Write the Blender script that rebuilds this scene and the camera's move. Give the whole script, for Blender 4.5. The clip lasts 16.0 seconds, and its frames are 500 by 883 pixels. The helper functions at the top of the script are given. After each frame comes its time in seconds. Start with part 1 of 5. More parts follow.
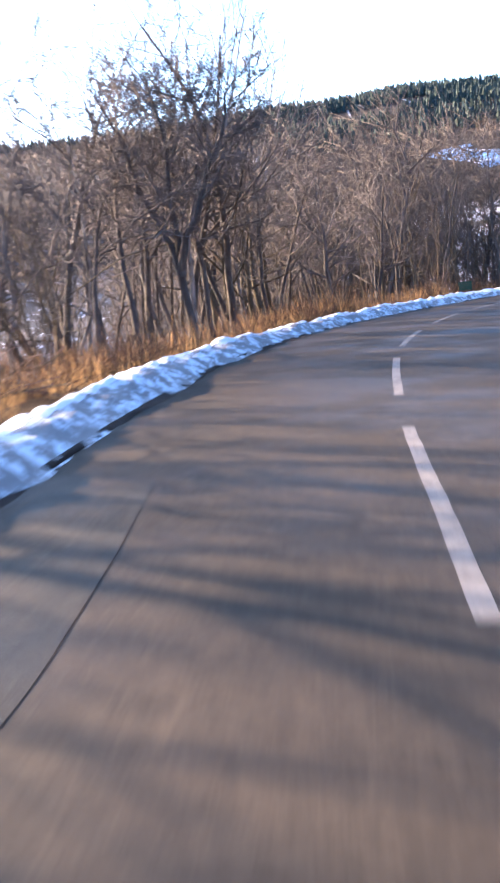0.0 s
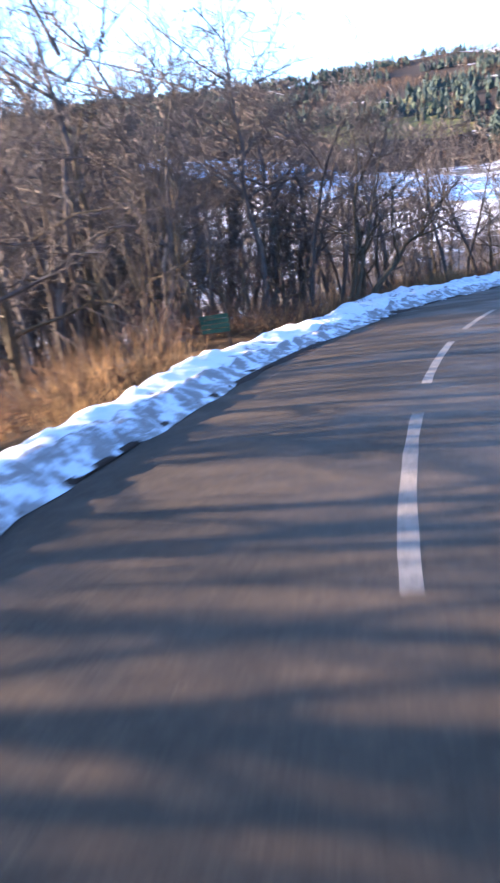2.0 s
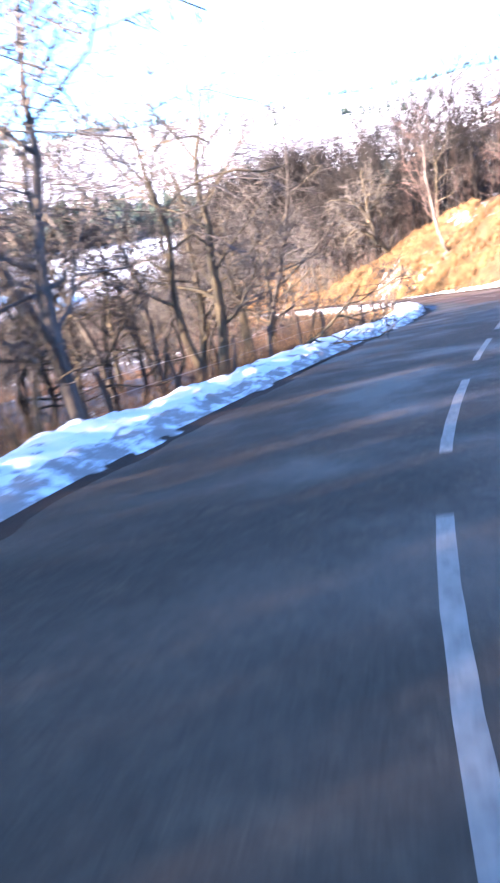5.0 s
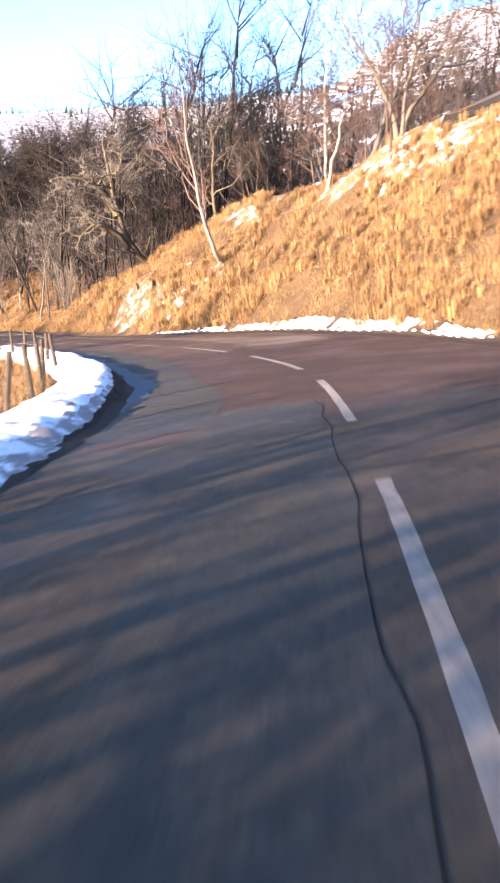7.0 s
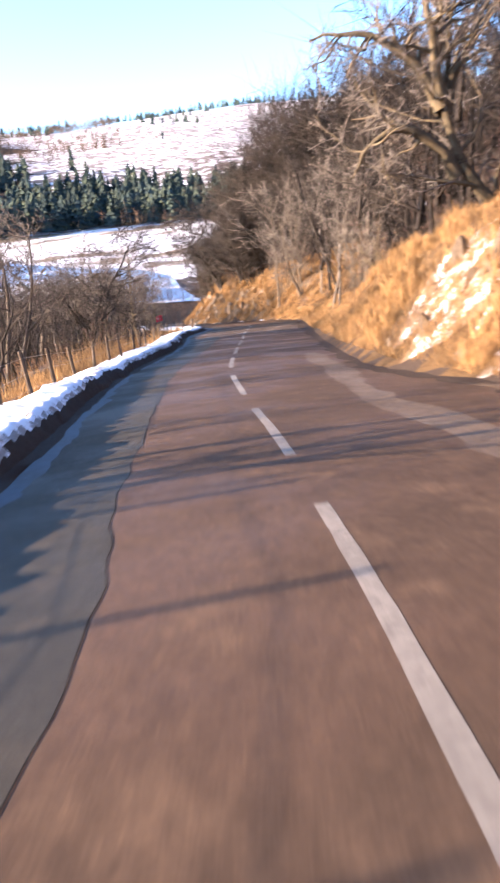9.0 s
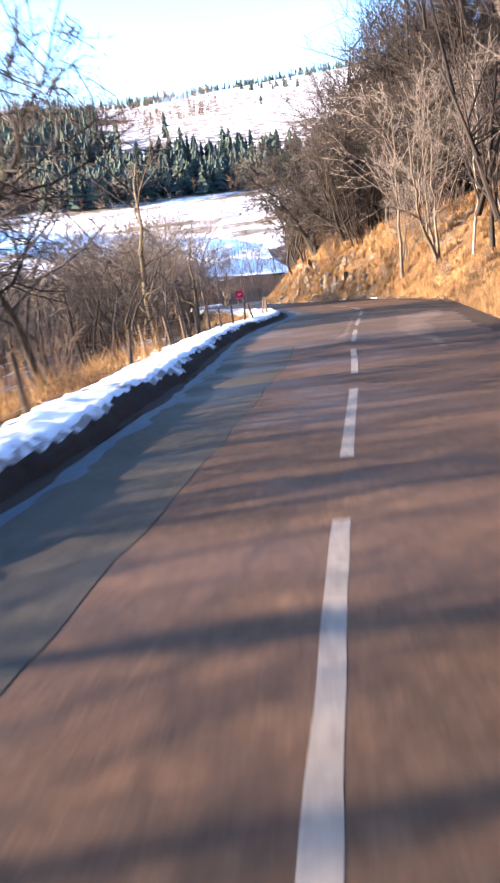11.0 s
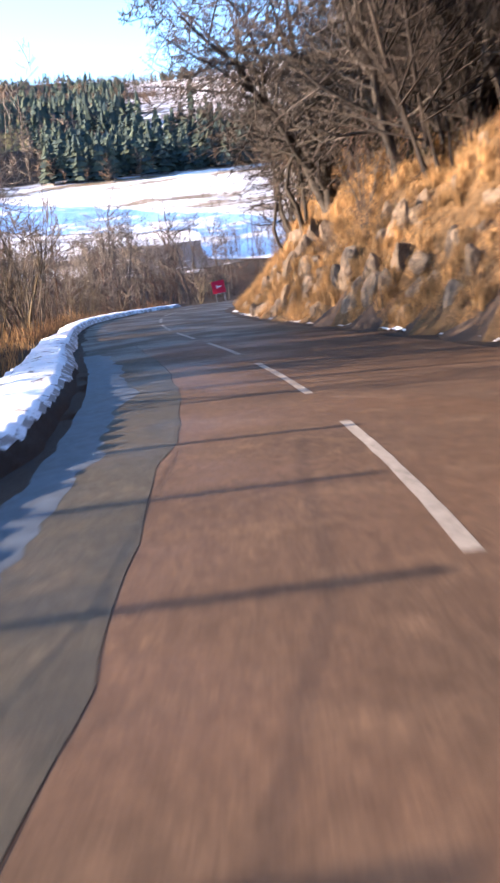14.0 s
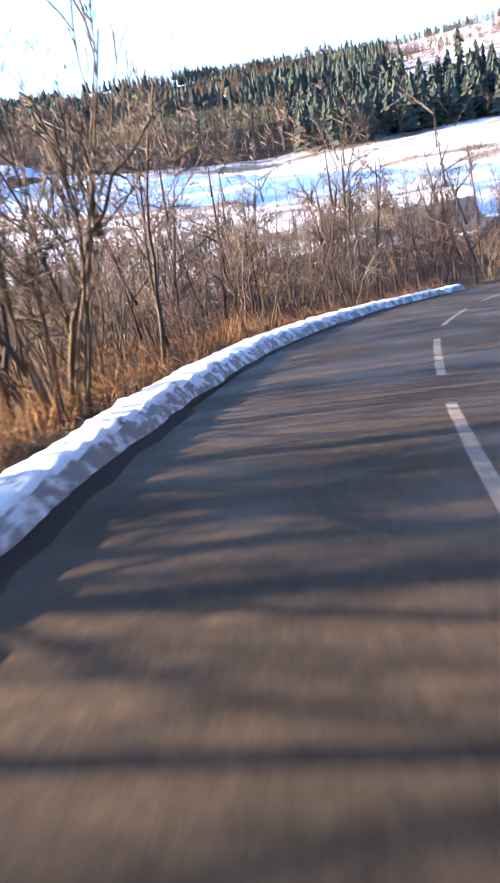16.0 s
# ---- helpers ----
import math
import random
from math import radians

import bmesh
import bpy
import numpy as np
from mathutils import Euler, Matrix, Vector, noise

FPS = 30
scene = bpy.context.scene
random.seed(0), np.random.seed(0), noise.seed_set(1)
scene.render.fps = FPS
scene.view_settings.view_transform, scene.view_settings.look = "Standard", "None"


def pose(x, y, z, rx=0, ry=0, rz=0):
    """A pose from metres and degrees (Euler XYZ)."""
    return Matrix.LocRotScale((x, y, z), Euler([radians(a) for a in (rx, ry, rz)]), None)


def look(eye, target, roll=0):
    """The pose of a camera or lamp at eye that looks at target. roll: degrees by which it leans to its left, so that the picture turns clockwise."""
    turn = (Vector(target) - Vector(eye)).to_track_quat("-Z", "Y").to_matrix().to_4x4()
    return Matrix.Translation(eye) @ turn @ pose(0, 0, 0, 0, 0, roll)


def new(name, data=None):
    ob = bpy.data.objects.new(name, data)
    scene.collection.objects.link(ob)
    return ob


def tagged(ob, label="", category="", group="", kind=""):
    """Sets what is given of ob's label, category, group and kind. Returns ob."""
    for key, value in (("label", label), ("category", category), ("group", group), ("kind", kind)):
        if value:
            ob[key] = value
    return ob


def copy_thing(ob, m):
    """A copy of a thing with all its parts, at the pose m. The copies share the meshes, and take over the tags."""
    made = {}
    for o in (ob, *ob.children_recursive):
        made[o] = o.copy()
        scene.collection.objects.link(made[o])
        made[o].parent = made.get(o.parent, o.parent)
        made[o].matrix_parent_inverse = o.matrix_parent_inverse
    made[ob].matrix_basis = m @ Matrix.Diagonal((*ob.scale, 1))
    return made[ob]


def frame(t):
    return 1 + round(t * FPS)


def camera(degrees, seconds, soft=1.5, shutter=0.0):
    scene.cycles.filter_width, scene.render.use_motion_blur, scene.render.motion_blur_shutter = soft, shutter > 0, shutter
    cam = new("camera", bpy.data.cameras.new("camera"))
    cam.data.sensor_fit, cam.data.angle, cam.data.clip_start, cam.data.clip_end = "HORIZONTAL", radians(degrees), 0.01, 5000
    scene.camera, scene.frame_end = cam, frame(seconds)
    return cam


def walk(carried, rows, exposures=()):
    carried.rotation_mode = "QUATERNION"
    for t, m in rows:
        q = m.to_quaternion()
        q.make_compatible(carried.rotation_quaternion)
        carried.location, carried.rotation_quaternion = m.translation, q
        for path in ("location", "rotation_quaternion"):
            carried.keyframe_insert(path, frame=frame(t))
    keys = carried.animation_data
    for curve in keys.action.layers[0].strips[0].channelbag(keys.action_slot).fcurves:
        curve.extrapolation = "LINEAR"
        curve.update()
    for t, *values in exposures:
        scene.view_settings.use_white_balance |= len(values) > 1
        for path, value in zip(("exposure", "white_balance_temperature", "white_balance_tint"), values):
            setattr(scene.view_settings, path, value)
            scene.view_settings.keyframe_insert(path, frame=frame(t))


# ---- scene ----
cam = camera(32.9, 16.0, 2.3, 0.35)
PATH = [
    (0, (0.088, 0.112, 1.324), (-0.520, 4.879, -0.057), -8.81),
    (0.5, (0.168, 6.395, 0.682), (-0.264, 11.211, -0.591), -10.00),
    (1, (0.603, 12.368, 0.081), (0.585, 17.170, -1.314), -10.39),
    (1.5, (1.548, 18.030, -0.562), (1.956, 22.793, -2.029), -10.41),
    (2, (2.945, 23.391, -1.183), (3.867, 28.063, -2.709), -9.27),
    (2.5, (4.822, 28.415, -1.856), (6.268, 32.931, -3.441), -6.98),
    (3, (7.176, 33.100, -2.493), (9.064, 37.471, -4.018), -7.56),
    (3.5, (9.954, 37.554, -3.113), (12.284, 41.701, -4.654), -6.79),
    (4, (13.281, 41.629, -3.787), (16.067, 45.494, -5.303), -7.69),
    (4.5, (17.150, 45.330, -4.426), (20.447, 48.788, -5.899), -8.56),
    (5, (21.575, 48.508, -5.013), (25.354, 51.489, -6.368), -7.48),
    (5.2, (23.499, 49.617, -5.267), (27.447, 52.375, -6.612), -6.75),
    (5.5, (26.515, 51.112, -5.621), (30.704, 53.458, -7.019), -3.21),
    (6, (31.823, 53.223, -6.210), (36.212, 55.186, -7.581), -2.54),
    (6.5, (37.373, 55.050, -6.769), (41.816, 56.886, -8.140), -2.37),
    (7, (43.004, 56.915, -7.347), (47.397, 58.867, -8.722), -2.40),
    (7.3, (46.377, 58.160, -7.691), (50.719, 60.224, -9.061), 0.24),
    (7.5, (48.585, 59.082, -7.935), (52.861, 61.312, -9.254), -0.13),
    (8, (53.945, 61.762, -8.615), (57.902, 64.414, -10.136), -3.15),
    (8.5, (58.991, 65.016, -9.270), (62.648, 68.138, -10.641), -3.32),
    (9, (63.643, 68.838, -9.969), (66.908, 72.368, -11.341), -4.68),
    (9.2, (65.391, 70.487, -10.260), (68.474, 74.174, -11.640), -5.80),
    (9.5, (67.940, 73.055, -10.692), (70.885, 76.816, -12.171), -5.63),
    (10, (72.038, 77.522, -11.433), (74.852, 81.382, -12.909), -5.88),
    (10.5, (76.067, 82.118, -12.185), (78.840, 86.009, -13.658), -6.03),
    (11, (80.126, 86.773, -12.937), (82.917, 90.653, -14.406), -6.07),
    (11.3, (82.565, 89.611, -13.388), (85.395, 93.452, -14.886), -5.40),
    (11.5, (84.236, 91.486, -13.698), (87.122, 95.277, -15.217), -4.42),
    (12, (88.571, 96.096, -14.498), (91.518, 99.823, -16.055), -4.16),
    (12.5, (92.975, 100.730, -15.254), (95.999, 104.416, -16.760), -3.72),
    (13, (97.391, 105.310, -16.000), (100.419, 109.015, -17.452), -4.60),
    (13.5, (101.678, 109.895, -16.687), (104.620, 113.678, -18.112), -3.07),
    (14, (105.611, 114.554, -17.434), (108.226, 118.528, -18.972), -5.39),
    (14.5, (109.035, 119.385, -18.262), (111.233, 123.588, -19.844), -6.70),
    (15, (111.902, 124.500, -18.989), (113.707, 128.936, -20.424), -7.22),
    (15.5, (114.310, 129.759, -19.614), (115.710, 134.367, -20.956), -8.47),
    (16, (116.426, 135.017, -20.312), (117.656, 139.629, -21.799), -10.56),
]
EXPOSURES = [(0, 3.68, 4980, 8), (1, 3.68, 4950, 8), (2, 3.75, 4850, 8), (2.5, 3.88, 4950, 8), (3, 3.86, 4800, 8), (4, 3.93, 4650, 8), (5.2, 4.22, 4600, 8), (7.3, 3.35, 5100, 6), (9.2, 3.3, 5150, 8), (11.3, 3.62, 5000, 4), (12, 3.58, 5000, 4), (12.5, 3.42, 5000, 3), (13, 3.66, 5050, 3), (14, 3.38, 5000, 4), (15, 3.58, 5150, 6), (15.5, 3.82, 5250, 6), (16, 3.58, 5150, 6)]
walk(cam, [(t, look(eye, target, roll)) for t, eye, target, roll in PATH], EXPOSURES)

# ---- light ----
SUN_AZ, SUN_EL = 61.5, 14.0      # degrees to the left of +y, above the horizon
sun_way = Vector((-math.sin(radians(SUN_AZ)) * math.cos(radians(SUN_EL)), math.cos(radians(SUN_AZ)) * math.cos(radians(SUN_EL)), math.sin(radians(SUN_EL))))
sky_world = bpy.data.worlds.new("winter_sky")
scene.world = sky_world
sky_world.use_nodes = True
sky = sky_world.node_tree.nodes.new("ShaderNodeTexSky")
sky.sky_type, sky.sun_disc = "NISHITA", False
sky.sun_elevation, sky.sun_rotation = radians(SUN_EL), radians(-SUN_AZ)
sky.dust_density, sky.air_density, sky.ozone_density = 1.5, 0.55, 1.0
sky_world.node_tree.links.new(sky.outputs[0], sky_world.node_tree.nodes["Background"].inputs[0])
sky_world.node_tree.nodes["Background"].inputs[1].default_value = 0.08
sun_lamp = bpy.data.lights.new("sun", "SUN")
sun_lamp.energy, sun_lamp.angle, sun_lamp.color = 5.0, radians(0.5), (1.0, 0.6, 0.33)
new("sun", sun_lamp).matrix_world = look(sun_way * 50, (0, 0, 0))

# ---- materials ----
def material(name, rough=0.9, metal=0.0, spec=0.3):
    m = bpy.data.materials.new(name)
    m.use_nodes = True
    b = m.node_tree.nodes["Principled BSDF"]
    b.inputs["Roughness"].default_value, b.inputs["Metallic"].default_value = rough, metal
    b.inputs["Specular IOR Level"].default_value = spec
    return m, m.node_tree.nodes, m.node_tree.links, b


def noise_node(n, l, scale, detail=4.0, rough=0.6, stretch=None, coords="Object"):
    t = n.new("ShaderNodeTexNoise")
    t.inputs["Scale"].default_value, t.inputs["Detail"].default_value, t.inputs["Roughness"].default_value = scale, detail, rough
    c = n.new("ShaderNodeTexCoord")
    src = c.outputs[coords]
    if stretch:
        mp = n.new("ShaderNodeMapping")
        mp.inputs["Scale"].default_value = stretch
        l.new(src, mp.inputs[0])
        src = mp.outputs[0]
    l.new(src, t.inputs["Vector"])
    return t.outputs["Fac"]


def ramp(n, l, fac, *stops):
    r = n.new("ShaderNodeValToRGB")
    e = r.color_ramp.elements
    while len(e) < len(stops):
        e.new(0.5)
    for k, (p, c) in zip(e, stops):
        k.position, k.color = p, (*c, 1) if len(c) == 3 else c
    l.new(fac, r.inputs[0])
    return r.outputs[0]


def mix(n, l, fac, a, b, kind="MIX"):
    m = n.new("ShaderNodeMix")
    m.data_type, m.blend_type = "RGBA", kind
    for sock, v in ((m.inputs["Factor"], fac), (m.inputs["A"], a), (m.inputs["B"], b)):
        if hasattr(v, "is_output"):
            l.new(v, sock)
        else:
            sock.default_value = v if isinstance(v, (int, float)) else (*v, 1)
    return m.outputs["Result"]


def bump(n, l, b, height, strength=0.5, dist=0.02):
    k = n.new("ShaderNodeBump")
    k.inputs["Strength"].default_value, k.inputs["Distance"].default_value = strength, dist
    l.new(height, k.inputs["Height"])
    l.new(k.outputs[0], b.inputs["Normal"])


def grainy(name, c1, c2, c3, big=0.4, small=14.0, rough=0.9, bumps=0.5, dist=0.02, spec=0.06, stretch=None):
    """Two scales of variation between three colours, with fine relief."""
    m, n, l, b = material(name, rough, 0, spec)
    f1, f2 = noise_node(n, l, big, 5, 0.6, stretch), noise_node(n, l, small, 6, 0.7, stretch)
    col = mix(n, l, ramp(n, l, f1, (0.35, (0, 0, 0)), (0.65, (1, 1, 1))), c1, c2)
    col = mix(n, l, ramp(n, l, f2, (0.4, (0, 0, 0)), (0.75, (1, 1, 1))), col, c3)
    l.new(col, b.inputs["Base Color"])
    bump(n, l, b, f2, bumps, dist)
    return m


def asphalt(name, c1, c2, worn):
    """Rolled asphalt: aggregate grain, stains along the road, damp streaks that shine."""
    m, n, l, b = material(name, 0.75, 0, 0.06)
    grain = noise_node(n, l, 55, 4, 0.75)
    blot = noise_node(n, l, 0.55, 5, 0.6)
    mid = noise_node(n, l, 2.2, 7, 0.72)
    col = mix(n, l, ramp(n, l, blot, (0.38, (0, 0, 0)), (0.62, (1, 1, 1))), c1, c2)
    col = mix(n, l, ramp(n, l, mid, (0.52, (0, 0, 0)), (0.72, (1, 1, 1))), col, worn)
    col = mix(n, l, 0.55, col, ramp(n, l, grain, (0.3, (0.35, 0.34, 0.33)), (0.5, (0.9, 0.9, 0.9)), (0.7, (1.6, 1.5, 1.4))), "MULTIPLY")
    chips = noise_node(n, l, 13, 5, 0.8)
    col = mix(n, l, 0.8, col, ramp(n, l, chips, (0.34, (0.6, 0.6, 0.61)), (0.52, (1, 1, 1)), (0.68, (1.6, 1.55, 1.45))), "MULTIPLY")
    l.new(col, b.inputs["Base Color"])
    l.new(ramp(n, l, blot, (0.4, (0.5, 0.5, 0.5)), (0.6, (0.76, 0.76, 0.76))), b.inputs["Roughness"])
    bump(n, l, b, grain, 0.5, 0.006)
    return m


def snowy(name, dirt, amount=0.42, scale=1.2, stretch=None):
    """Snow with bare or dirty patches showing through."""
    m, n, l, b = material(name, 0.65, 0, 0.35)
    f1, f2 = noise_node(n, l, scale, 8, 0.7, stretch), noise_node(n, l, 30, 4, 0.6)
    s = ramp(n, l, f1, (amount - 0.05, (0, 0, 0)), (amount + 0.03, (1, 1, 1)))
    col = mix(n, l, s, mix(n, l, f2, dirt, tuple(v * 2 for v in dirt)), mix(n, l, f2, (0.52, 0.56, 0.62), (0.72, 0.74, 0.77)))
    l.new(col, b.inputs["Base Color"])
    bump(n, l, b, mix(n, l, 0.5, f1, f2), 0.7, 0.04)
    return m


def bark(name, c1, c2, scale=9.0):
    m, n, l, b = material(name, 0.9, 0, 0.08)
    f = noise_node(n, l, scale, 5, 0.7, (1, 1, 0.25))
    info = n.new("ShaderNodeObjectInfo")
    col = mix(n, l, ramp(n, l, f, (0.35, (0, 0, 0)), (0.65, (1, 1, 1))), c1, c2)
    h = n.new("ShaderNodeHueSaturation")
    mr = n.new("ShaderNodeMapRange")
    mr.inputs["To Min"].default_value, mr.inputs["To Max"].default_value = 0.75, 1.3
    l.new(info.outputs["Random"], mr.inputs["Value"])
    l.new(mr.outputs[0], h.inputs["Value"])
    l.new(col, h.inputs["Color"])
    l.new(h.outputs[0], b.inputs["Base Color"])
    bump(n, l, b, f, 0.8, 0.03)
    return m


def island(name, c1, c2, stand=0.5, rough=0.85, through_light=0.0, lo=0.6, hi=1.35):
    """Colour that differs from blade to blade, and from stand to stand."""
    m, n, l, b = material(name, rough, 0, 0.06)
    g = n.new("ShaderNodeNewGeometry")
    col = ramp(n, l, g.outputs["Random Per Island"], (0, c1), (1, c2))
    col = mix(n, l, 0.8, col, ramp(n, l, noise_node(n, l, stand, 3, 0.6), (0.35, (lo, lo, lo)), (0.65, (hi, hi * 0.97, hi * 0.9))), "MULTIPLY")
    l.new(col, b.inputs["Base Color"])
    if through_light:                       # thin dry blades let the low sun through
        t, s, o = n.new("ShaderNodeBsdfTranslucent"), n.new("ShaderNodeMixShader"), n["Material Output"]
        l.new(col, t.inputs["Color"])
        s.inputs[0].default_value = through_light
        l.new(b.outputs[0], s.inputs[1])
        l.new(t.outputs[0], s.inputs[2])
        l.new(s.outputs[0], o.inputs["Surface"])
    return m


M_GREYROAD = asphalt("grey_shaded_asphalt", (0.048, 0.0395, 0.0285), (0.037, 0.0325, 0.0255), (0.07, 0.057, 0.041))
M_ROAD = asphalt("road_asphalt", (0.071, 0.0465, 0.03), (0.055, 0.0385, 0.0268), (0.104, 0.071, 0.046))
# a darker tone for the first metres of the red asphalt
M_DARKROAD = asphalt("dark_road_asphalt", (0.052, 0.034, 0.0245), (0.04, 0.028, 0.022), (0.078, 0.053, 0.037))
# pale dusty tone, with sunlight on the open stretch partly put into the colour
M_SUNPALEROAD = asphalt("sunlit_pale_asphalt", (0.076, 0.0575, 0.042), (0.061, 0.0465, 0.035), (0.106, 0.083, 0.061))
M_DUST = asphalt("dusty_worn_asphalt", (0.112, 0.087, 0.064), (0.082, 0.063, 0.048), (0.148, 0.119, 0.09))
M_PATCH = asphalt("patch_asphalt", (0.034, 0.0328, 0.0275), (0.043, 0.041, 0.0335), (0.06, 0.053, 0.043))
M_TAR = grainy("tar_seam", (0.01, 0.009, 0.009), (0.016, 0.014, 0.013), (0.022, 0.02, 0.018), rough=0.95, spec=0.05)
M_PAINT = grainy("road_paint", (0.225, 0.208, 0.182), (0.165, 0.153, 0.135), (0.07, 0.063, 0.056), 1.5, 16, 0.6, 0.3, 0.004)
M_GRASS = grainy("dead_grass_ground", (0.13, 0.085, 0.041), (0.07, 0.047, 0.025), (0.032, 0.024, 0.015), 0.9, 16, 0.95, 1.0, 0.08)
M_LITTER = grainy("leaf_litter", (0.026, 0.0225, 0.019), (0.036, 0.029, 0.023), (0.015, 0.013, 0.011), 0.3, 7, 0.95, 0.9, 0.1)
M_LITTERSNOW = snowy("litter_with_snow", (0.026, 0.022, 0.019), 0.62, 0.22)
M_FIELD = snowy("snow_field", (0.09, 0.07, 0.04), 0.47, 0.045, (0.3, 1, 1))
M_GRASSSNOW = snowy("grass_with_snow", (0.08, 0.052, 0.025), 0.57, 1.7)
M_MOOR = snowy("moor_with_snow", (0.06, 0.045, 0.032), 0.53, 0.16)
M_SNOW = snowy("ploughed_snow", (0.06, 0.05, 0.042), 0.41, 2.6)
# grit in the snow, darkened further for the bank's shaded side
M_SNOWDIRTSHADE = snowy("gritty_shaded_snow", (0.13, 0.122, 0.115), 0.54, 3.6)
# river ice whose blue is the sky's reflection put into the base colour
M_ICE = snowy("sky_blue_icy_river", (0.1, 0.2, 0.37), 0.56, 0.07, (0.6, 1, 1))
M_UNDER = island("bracken_and_brambles", (0.13, 0.076, 0.043), (0.062, 0.048, 0.037), 0.4)
# ice, tinted with the blue shade that the snow bank throws
M_SHADEDICE = grainy("shaded_frozen_gutter", (0.038, 0.05, 0.072), (0.032, 0.036, 0.042), (0.06, 0.075, 0.1), 1.6, 9, 0.6, 0.4, 0.006, 0.1)
M_MUD = grainy("verge_mud", (0.034, 0.026, 0.02), (0.024, 0.0185, 0.015), (0.052, 0.04, 0.031), 1.0, 20, 0.8, 0.8, 0.03)
M_ROCK = grainy("bank_rock", (0.19, 0.152, 0.11), (0.12, 0.096, 0.072), (0.055, 0.046, 0.038), 0.8, 6, 0.85, 1.0, 0.1)
M_BARK = bark("dark_bark", (0.05, 0.045, 0.04), (0.105, 0.092, 0.078))
# darker copy of the bark, with the trees' shaded side put into the colour
M_SHADEBARK = bark("shaded_black_bark", (0.019, 0.0175, 0.016), (0.039, 0.0345, 0.03))
M_MOSSBARK = bark("mossy_bark", (0.055, 0.047, 0.032), (0.1, 0.083, 0.054))
M_BIRCH = bark("birch_bark", (0.27, 0.245, 0.21), (0.07, 0.06, 0.05), 6.0)
# the same for twigs: shade painted in by a darker tone
M_SHADETWIG = bark("shaded_twigs", (0.028, 0.0255, 0.0245), (0.049, 0.0435, 0.04), 3.0)
M_TWIG = bark("twigs", (0.08, 0.073, 0.067), (0.125, 0.112, 0.1), 3.0)
M_REDTWIG = bark("red_twigs", (0.066, 0.049, 0.043), (0.092, 0.064, 0.053), 3.0)
M_STRAW = island("dry_grass_blades", (0.33, 0.222, 0.105), (0.155, 0.103, 0.052), 1.1, 0.85, 0.45, 0.45, 1.5)
# needle green with some blue distance haze mixed into the colour
M_SPRUCE = island("hazy_spruce_needles", (0.022, 0.036, 0.042), (0.043, 0.057, 0.043), 0.12)
M_LARCH = island("bare_larch", (0.1, 0.073, 0.052), (0.06, 0.048, 0.038), 0.1)
M_POST = bark("weathered_post", (0.05, 0.041, 0.033), (0.09, 0.073, 0.056), 12.0)
M_WIRE = grainy("galvanised_wire", (0.3, 0.3, 0.3), (0.2, 0.2, 0.2), (0.25, 0.2, 0.17), 2, 30, 0.5)
M_RED = grainy("red_sign_face", (0.5, 0.02, 0.07), (0.44, 0.02, 0.06), (0.36, 0.03, 0.05), 1, 20, 0.45, 0.1)
M_WHITE = grainy("white_sign_paint", (0.8, 0.8, 0.8), (0.74, 0.74, 0.74), (0.66, 0.66, 0.66), 1, 20, 0.5, 0.1)
M_PALEBARK = bark("pale_bark", (0.066, 0.058, 0.048), (0.12, 0.104, 0.083), 7.0)
M_FARWOOD = island("far_bare_wood", (0.062, 0.0575, 0.054), (0.102, 0.092, 0.082))
# darker copy of the far wood; its shade is in the colour
M_HILLWOOD = island("shaded_hill_wood", (0.0145, 0.013, 0.0125), (0.028, 0.0245, 0.0225))
M_SCRUB = island("red_brown_scrub", (0.066, 0.046, 0.04), (0.052, 0.041, 0.036))
M_PASTURE = grainy("winter_pasture", (0.12, 0.13, 0.045), (0.15, 0.14, 0.06), (0.09, 0.09, 0.04), 0.05, 2, 0.95)
M_METAL = grainy("galvanised_steel", (0.35, 0.36, 0.37), (0.28, 0.29, 0.3), (0.2, 0.2, 0.21), 2, 25, 0.5)
M_GREENBOARD = grainy("green_board", (0.03, 0.075, 0.055), (0.04, 0.085, 0.065), (0.02, 0.05, 0.04), 1, 20, 0.6, 0.2)

# ---- plan: the road's centre line, on a slope that falls to the north-east ----
FALL, FX, FY = 0.12278, 0.54464, 0.83867
KNOTS = [(0.3, -60), (0.4, -40), (0.4, -20), (0.4, -3), (0.5, 3.0), (0.6, 9.1), (1.1, 15.1), (2.3, 20.9), (4.1, 26.4), (6.6, 31.7), (9.7, 36.8),
         (13.1, 41.3), (17.2, 45.3), (22.1, 48.6), (27.4, 51.2), (33.1, 53.3), (39.0, 55.2), (45.0, 57.1), (50.9, 59.3), (55.9, 61.7), (60.7, 65.3),
         (64.9, 69.4), (68.8, 73.9), (72.5, 78.5), (76.4, 83.1), (82.3, 89.3), (88.4, 95.5), (92.6, 99.9), (96.8, 104.2), (101.1, 108.5),
         (105.0, 112.5), (108.5, 117.1), (111.5, 122.2), (114.1, 127.6), (116.3, 133.0), (118.6, 138.4), (121.4, 144.0), (125.0, 150.0),
         (130.5, 156.0), (138.5, 160.5), (148.5, 163.0), (170, 166), (200, 168)]


def spline(knots, step):
    p = np.array([knots[0], *knots, knots[-1]], float)
    out = []
    for a, b, c, d in zip(p[:-3], p[1:-2], p[2:-1], p[3:]):
        n = max(2, int(np.linalg.norm(c - b) / step))
        for t in np.arange(n) / n:
            out.append(0.5 * ((2 * b) + (c - a) * t + (2 * a - 5 * b + 4 * c - d) * t * t + (3 * b - a - 3 * c + d) * t ** 3))
    return np.array(out + [p[-1]])


def level(x, y):
    return -FALL * (x * FX + y * FY)


LINE = spline(KNOTS, 0.5)
